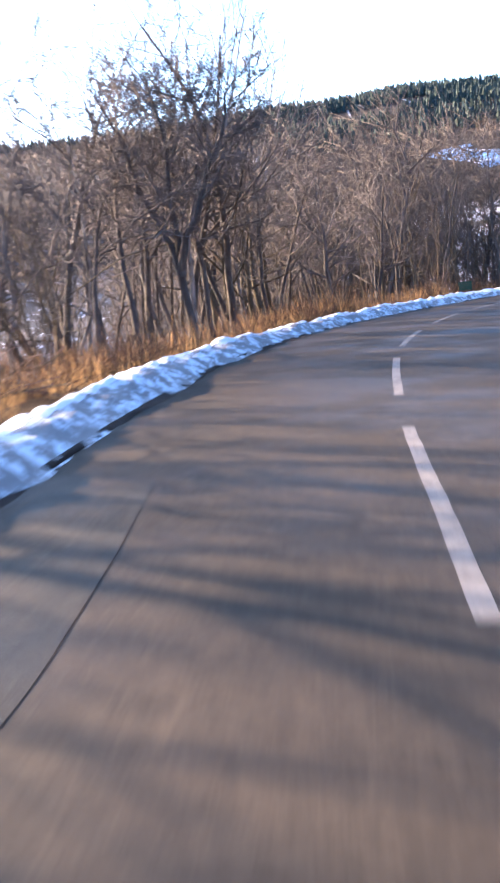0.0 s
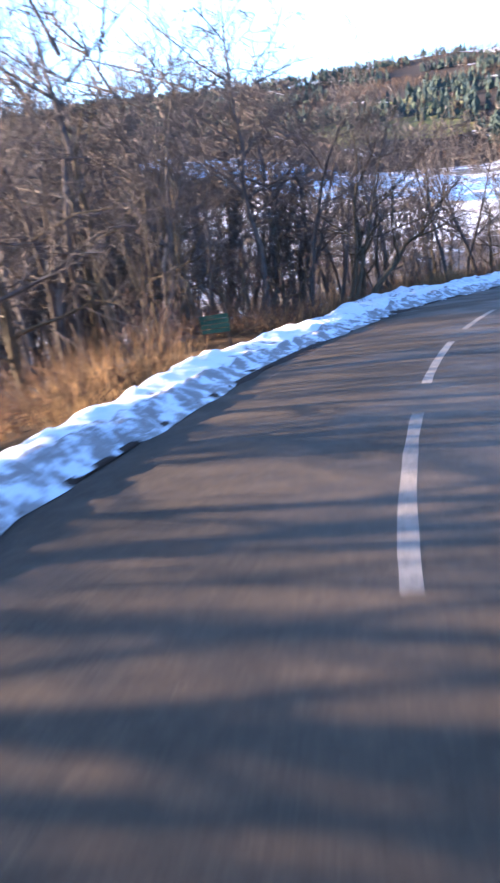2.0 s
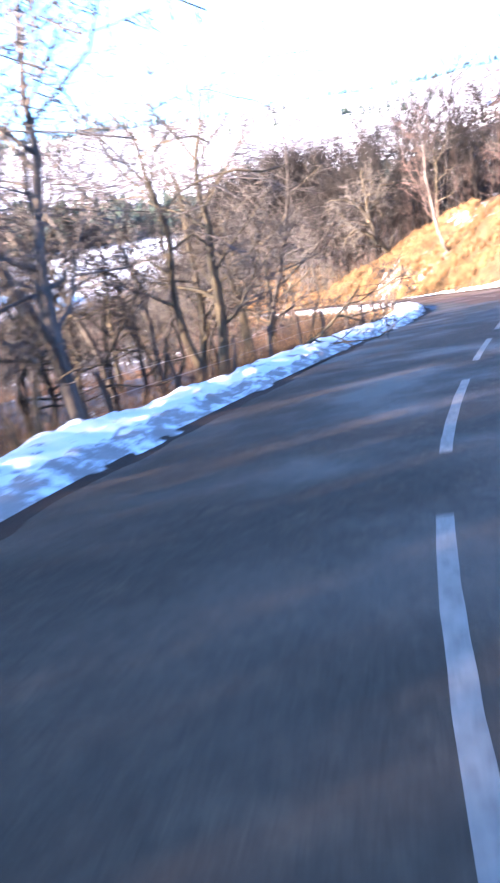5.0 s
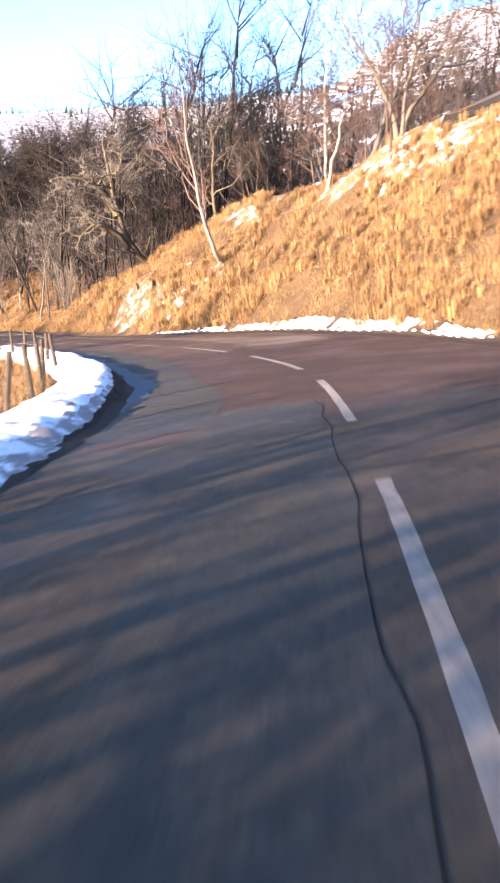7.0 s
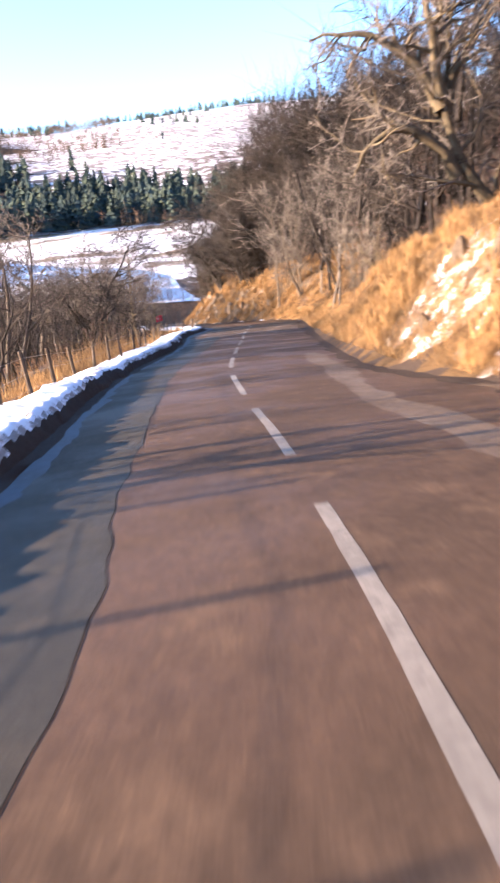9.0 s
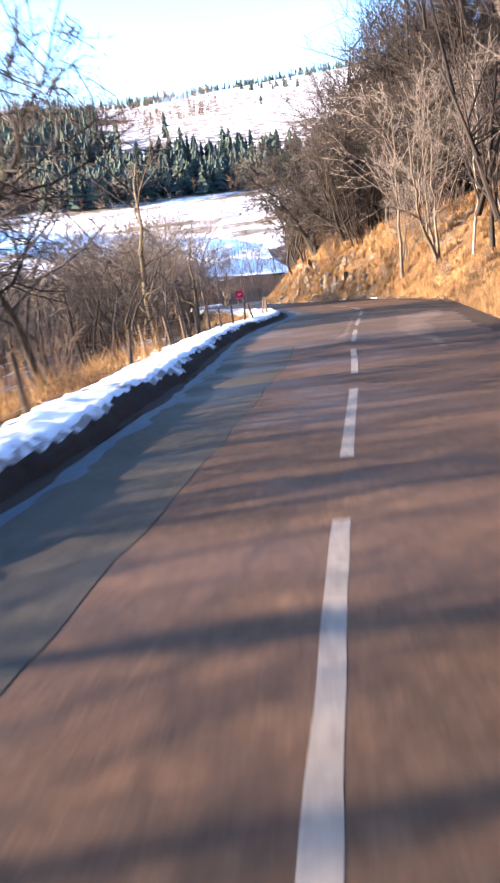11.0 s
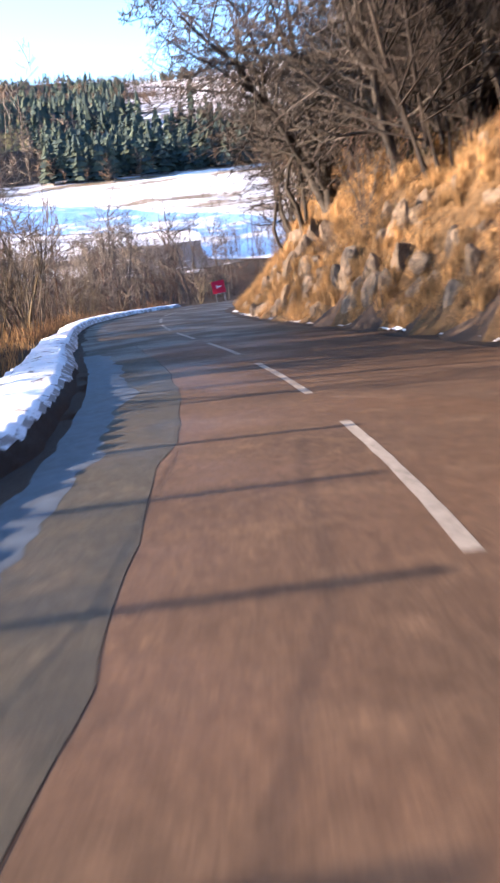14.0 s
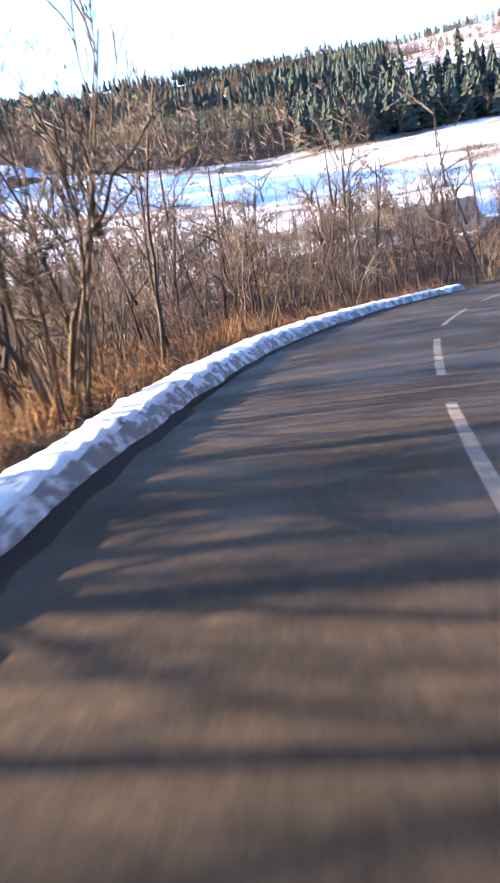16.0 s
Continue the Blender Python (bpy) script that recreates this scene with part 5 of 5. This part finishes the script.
def build_brooms(name, label, seed, places, tall, mat, twigs, girth=0.02):
    """Bare woods a long way off: each tree a trunk and a dome of limbs."""
    rng = np.random.default_rng(seed)
    P = np.array(places)
    n = len(P)
    h = tall * rng.uniform(0.6, 1.2, n)
    base = np.c_[P, height(P[:, 0], P[:, 1])]
    rows = [np.c_[base - [0, 0, 0.5], base + np.c_[np.zeros((n, 2)), h], h * girth]]
    for _ in range(twigs):
        a, k, z0 = rng.uniform(0, 6.283, n), rng.uniform(0.05, 0.34, n), rng.uniform(0.1, 0.6, n)
        z1 = z0 + rng.uniform(0.1, 0.4, n) * (1.15 - k * 1.6)
        foot = base + np.c_[np.cos(a) * k * h * 0.15, np.sin(a) * k * h * 0.15, z0 * h]
        rows.append(np.c_[foot, base + np.c_[np.cos(a) * k * h, np.sin(a) * k * h, z1 * h], h * girth])
    v, f = spikes(np.concatenate(rows))
    tagged(mesh_ob(name, v, f, mat), label, "wood", kind="stuff")


build_brooms("larch_wood", "pale brown larches along the foot of the hill", 96, np.concatenate([fan_spots(97, 420, (100, 115), (120, 400), (-80, 50), 200, 226), fan_spots(53, 500, (100, 115), (150, 420), (-60, -8), 215, 330), hill_spots(98, 2200, (320, 620), (-33, 10), 0.0), hill_spots(63, 4200, (560, 1180), (-36, -8), -0.05)]), 11, M_LARCH, 24, 0.009)
build_brooms("hillside_wood", "grey-brown leafless wood over the western hillside", 62, np.concatenate([hill_spots(61, 7500, (225, 1250), (11, 80), -0.5), hill_spots(161, 3300, (225, 520), (-16, 11), -0.4), hill_spots(162, 5200, (222, 345), (-25, -8)), fan_spots(60, 900, (20, 50), (200, 420), (-2, 60), 150, 330)]), 12, M_FARWOOD, 10, 0.023)
build_far_wood("field_bushes", "round leafless bushes along the river", 68, fan_spots(67, 55, (100, 115), (110, 230), (-50, 0), 88, 195), 4.2, 70, M_LARCH)


# ---- bracken and brambles on the floor of the wood ----
def build_undergrowth(name, label, seed, count, srange, drange, tall, side=1):
    rng = np.random.default_rng(seed)
    s = rng.uniform(*srange, count)
    d = drange[0] + (drange[1] - drange[0]) * rng.uniform(0, 1, count) ** 1.5
    x, y = on_road(s, left_edge(s) + d if side > 0 else right_edge(s) - d)
    keep = soft_noise(x, y, 2.2, seed) + 0.6 * soft_noise(x, y, 0.8, seed + 1) > -0.3
    keep &= (s < 145) | (s > 169) | (d > 3.4) | (side < 0)
    keep &= (s < 33.5) | (s > 38) | (d > 3.5) | (side < 0)
    keep &= (s < 84) | (s > 190) | (d > 5.0) | (side < 0) | (rng.random(count) < 0.25)
    x, y, s, d = x[keep], y[keep], s[keep], d[keep]
    n = len(x)
    low = np.where((s > 84) & (s < 190) & (side > 0), np.clip(d / 5, 0.55, 1), 1)
    z = height(x, y) + rng.uniform(-0.05, 0.25, n) * tall
    k = tall * rng.uniform(0.3, 1.1, n) * (0.8 + 0.5 * soft_noise(x, y, 3.0, seed + 2)) * low
    a, e = rng.uniform(0, 6.283, n), rng.uniform(0.1, 1.4, n)
    v, f = spikes(np.c_[x, y, z, x + np.cos(a) * np.cos(e) * k, y + np.sin(a) * np.cos(e) * k, z + np.sin(e) * k, rng.uniform(0.005, 0.011, n)])
    tagged(mesh_ob(name, v, f, M_UNDER), label, "undergrowth", kind="stuff")


build_undergrowth("undergrowth", "tangled brown bracken and brambles in the wood", 58, 52000, (-6, 98), (1.6, 15), 1.0)
build_undergrowth("undergrowth", "withered brown bracken among the grass of the bank", 49, 22000, (86, 204), (0.5, 9), 0.4, -1)
build_undergrowth("undergrowth", "dark brown bracken hanging over the rock outcrop", 149, 16000, (168, 204), (0.4, 6.5), 0.45, -1)
build_undergrowth("undergrowth", "tangled brown bracken and brambles below the road", 59, 36000, (98, 216), (1.2, 11), 0.8)


# ---- dry grass ----
def build_grass(name, label, seed, count, srange, urange, tall, lean=0.35, gaps=-0.25, thin=None):
    rng = np.random.default_rng(seed)
    s = rng.uniform(*srange, count)
    u = urange(s, rng.uniform(0, 1, count))
    x, y = on_road(s, u)
    keep = soft_noise(x, y, 1.1, seed) + 0.7 * soft_noise(x, y, 0.45, seed + 1) > gaps
    keep &= (u < 0) | (s < 33.5) | (s > 38)
    if thin:
        keep &= (s < thin) | (rng.random(count) < 0.3)
    x, y, s, u = x[keep], y[keep], s[keep], u[keep]
    n = len(x)
    low = np.where((u > 0) & (s > 84) & (s < 190), 0.85, 1.0)
    z = height(x, y) - 0.03
    a, h = rng.uniform(0, 6.28, n), tall * rng.uniform(0.4, 1.2, n) * np.clip(0.75 + 0.6 * soft_noise(x, y, 1.7, seed + 2) + 0.45 * soft_noise(x, y, 0.55, seed + 3), 0.22, 2) * low
    w = rng.uniform(0.005, 0.012, n)
    bx, by = np.cos(a) * w, np.sin(a) * w
    b = rng.uniform(0, 6.28, n)
    ln = h * rng.uniform(0.1, lean * 2, n)
    v = np.stack([np.c_[x - bx, y - by, z], np.c_[x + bx, y + by, z], np.c_[x + np.cos(b) * ln, y + np.sin(b) * ln, z + h]], 1).reshape(-1, 3)
    ob = mesh_ob(name, v, np.arange(3 * n).reshape(-1, 3), M_STRAW, smooth=False)
    tagged(ob, label, "grass", kind="stuff")


build_grass("dry_grass", "tall golden dead grass on the sunlit bank", 71, 260000, (84, 204), lambda s, f: right_edge(s) - 0.3 - 9 * f ** 1.3, 0.34, gaps=-0.65)
build_grass("dry_grass", "tufts of golden dead grass over the rock outcrop", 51, 110000, (164, 203), lambda s, f: right_edge(s) - 0.3 - 6 * f ** 1.4, 0.38, gaps=-0.35)
build_grass("verge_grass", "clumps of orange dead grass behind the snow bank", 72, 60000, (-5, 206), lambda s, f: left_edge(s) + np.where((s > 145) & (s < 169), 3.4, np.interp(s, [34, 46, 58, 68, 86], [1.3, 1.9, 1.9, 1.4, 1.2])) + 2.0 * f, 0.75, gaps=0.05, thin=172)


def build_tussocks(name, label, seed, count, srange, erange, size):
    """Mounds of long dead grass, each a fountain of arching blades."""
    rng = np.random.default_rng(seed)
    s, e = rng.uniform(*srange, count), erange[0] + (erange[1] - erange[0]) * rng.uniform(0, 1, count) ** 1.2
    x, y = on_road(s, right_edge(s) - e)
    keep = soft_noise(x, y, 2.6, seed) + 0.5 * soft_noise(x, y, 1.1, seed + 1) > -0.35
    x, y = x[keep], y[keep]
    z, k = height(x, y), size * rng.uniform(0.5, 1.25, len(x))
    rows, blades = [], 44
    for _ in range(blades):
        n = len(x)
        a, r, lean = rng.uniform(0, 6.283, n), rng.uniform(0, 0.45, n) * k, rng.uniform(0.1, 1.0, n)
        ca, sa, h = np.cos(a), np.sin(a), k * rng.uniform(0.55, 1.15, n)
        foot = np.c_[x + ca * r, y + sa * r, z - 0.08]
        mid = foot + np.c_[ca * h * lean * 0.35, sa * h * lean * 0.35, h * (0.85 - 0.25 * lean) + 0.08]
        tip = mid + np.c_[ca * h * lean * 0.6, sa * h * lean * 0.6, h * (0.3 - 0.62 * lean)]
        w = np.c_[-sa, ca, np.zeros(n)] * rng.uniform(0.006, 0.013, n)[:, None]
        rows.append(np.stack([foot - w, foot + w, mid + w * 0.8, mid - w * 0.8, tip], 1))
    v = np.concatenate(rows).reshape(-1, 3)
    i = np.arange(len(v) // 5)[:, None] * 5
    tagged(mesh_ob(name, v, (i + [0, 1, 2, 3]).tolist() + (i + [3, 2, 4]).tolist(), M_STRAW, smooth=False), label, "grass", kind="stuff")


build_tussocks("grass_tussocks", "arching tussocks of long golden dead grass on the bank", 201, 2700, (84, 132), (0.5, 9.5), 0.42)
build_tussocks("grass_tussocks", "arching tussocks of dead grass hanging over the outcrop", 202, 1100, (158, 203), (0.5, 6.5), 0.42)


# ---- fence ----
def build_post(tall, seed):
    rng = random.Random(seed)
    bm = bmesh.new()
    rings = []
    for z, r in ((-0.4, 0.046), (0.1, 0.045), (tall * 0.5, 0.043), (tall - 0.03, 0.041), (tall, 0.034)):
        rings.append([bm.verts.new((math.cos(k * math.pi / 4) * r * rng.uniform(0.93, 1.05) + z * 0.01, math.sin(k * math.pi / 4) * r * rng.uniform(0.93, 1.05), z)) for k in range(8)])
    for a, b in zip(rings, rings[1:]):
        for k in range(8):
            bm.faces.new((a[k], a[(k + 1) % 8], b[(k + 1) % 8], b[k]))
    bm.faces.new(rings[-1])
    return bm


def build_fence():
    rng = random.Random(33)
    fence = tagged(new("fence"), "leaning wooden post and wire fence along the verge", "fence")
    posts = [part("post", build_post(1.0, k), M_POST, None) for k in range(4)]
    tops, s = [], 63.0
    while s < 171:
        u = float(left_edge(s)) + (1.35 if s < 95 else 0.95 if s < 130 else float(np.interp(s, [130, 145, 158, 166, 171], [1.0, 1.5, 1.5, 0.75, 0.6])))
        x, y = plan(s, u)
        z = height_at(x, y)
        ob = new("post", posts[rng.randrange(4)].data)
        ob.parent = fence
        ob.matrix_basis = pose(x, y, z - 0.02, rng.gauss(-2, 4), rng.gauss(-5, 5), road_turn(s))
        tops.append(ob.matrix_basis.copy())
        s += 2.35 if s < 140 else 2.1
        if 134 < s < 138:
            s += 4
    for p in posts:
        bpy.data.objects.remove(p)
    for h in (0.3, 0.58, 0.86):
        pts = [m @ Vector((0.05, 0, h)) for m in tops]
        runs, run = [], [pts[0]]
        for a, b in zip(pts, pts[1:]):
            if (a - b).length > 4:
                runs.append(run)
                run = []
            run.append(b)
        for q in runs + [run]:
            v, f = tube_mesh([(np.array([tuple(k) for k in q]), np.full(len(q), 0.0025))], 4)
            mesh_ob("wire", v, f, M_WIRE, fence)


build_fence()


# ---- signs ----
def box(bm, w, d, h, at=(0, 0, 0), bevel=0.0):
    made = bmesh.ops.create_cube(bm, size=1.0, matrix=Matrix.Translation(at) @ Matrix.Diagonal((w, d, h, 1)))
    if bevel:
        bmesh.ops.bevel(bm, geom=[e for e in bm.edges if any(v in made["verts"] for v in e.verts)], offset=bevel, segments=2, affect="EDGES")
    return bm


def build_red_sign():
    x, y = 139.46, 168.04
    z = height_at(x, y)
    face = math.degrees(math.atan2(y - 130, x - 112)) - 90
    sign = tagged(new("road_sign"), "red temporary road sign with a white arrow on a steel frame", "road sign")
    sign.matrix_basis = pose(x, y, z, 0, -7, face)
    up = -25.67 - z
    part("board", box(bmesh.new(), 0.95, 0.03, 0.9, (0, 0, up), 0.008), M_RED, sign, "red board")
    part("arrow", box(box(bmesh.new(), 0.36, 0.008, 0.07, (0.06, -0.02, up + 0.02)), 0.07, 0.008, 0.24, (-0.1, -0.021, up + 0.02)), M_WHITE, sign, "faded white arrow")
    for k in (-0.32, 0.32):
        part("leg", box(bmesh.new(), 0.04, 0.04, up + 0.2, (k, 0.035, up / 2 - 0.1), 0.004), M_METAL, sign)
    part("brace", box(bmesh.new(), 0.7, 0.03, 0.04, (0, 0.04, up - 0.5), 0.003), M_METAL, sign)


build_red_sign()


def build_green_board():
    x, y = plan(37.0, 5.35)
    z = height_at(x, y)
    sign = tagged(new("green_board"), "small dark green slatted board on posts behind the snow", "board")
    sign.matrix_basis = pose(x, y, z, 0, 0, road_turn(30) - 90 + 12)
    for k in range(4):
        part("slat", box(bmesh.new(), 0.62, 0.02, 0.085, (0, 0, 0.42 + 0.1 * k), 0.004), M_GREENBOARD, sign)
    for k in (-0.26, 0.26):
        part("post", box(bmesh.new(), 0.05, 0.05, 1.1, (k, 0.04, 0.4), 0.006), M_POST, sign)


build_green_board()


# ---- rocks of the outcrop ----
def build_rocks():
    rng = np.random.default_rng(55)
    for k in range(150):
        s, e = (rng.uniform(178, 199), rng.uniform(0.4, 2.4)) if k < 98 else (rng.uniform(175, 200), rng.uniform(0.5, 4.2)) if k >= 112 else (rng.uniform(110.5, 117), rng.uniform(0.5, 2.4))
        u = float(right_edge(s)) - e
        x, y = plan(s, u)
        bm = bmesh.new()
        bmesh.ops.create_icosphere(bm, subdivisions=3, radius=1.0)
        cut = [Vector(rng.normal(0, 1, 3)).normalized() for _ in range(7)]
        far = rng.uniform(0.45, 0.85, 7)
        for v in bm.verts:
            for n_, d_ in zip(cut, far):
                o = v.co.dot(n_) - d_
                if o > 0:
                    v.co -= n_ * o
            v.co *= 1 + 0.1 * noise.noise(v.co * 2.5 + Vector((k, 0, 0))) + 0.06 * noise.noise(v.co * 7)
        ob = part("rock", bm, M_ROCK)
        a = rng.uniform(0.16, 0.44) if k < 98 else rng.uniform(0.16, 0.36) if k >= 112 else rng.uniform(0.12, 0.24)
        ob.matrix_basis = pose(x, y, height_at(x, y) - a * (0.6 if k < 112 else 0.85), *rng.uniform(-20, 20, 2), road_turn(s) + rng.uniform(-25, 25)) @ Matrix.Diagonal((a * rng.uniform(0.8, 1.5), a * 0.9, a * rng.uniform(1.2, 2.2), 1))
        tagged(ob, "angular sunlit rock jutting from the grassy outcrop", "rock", "outcrop rocks")


build_rocks()
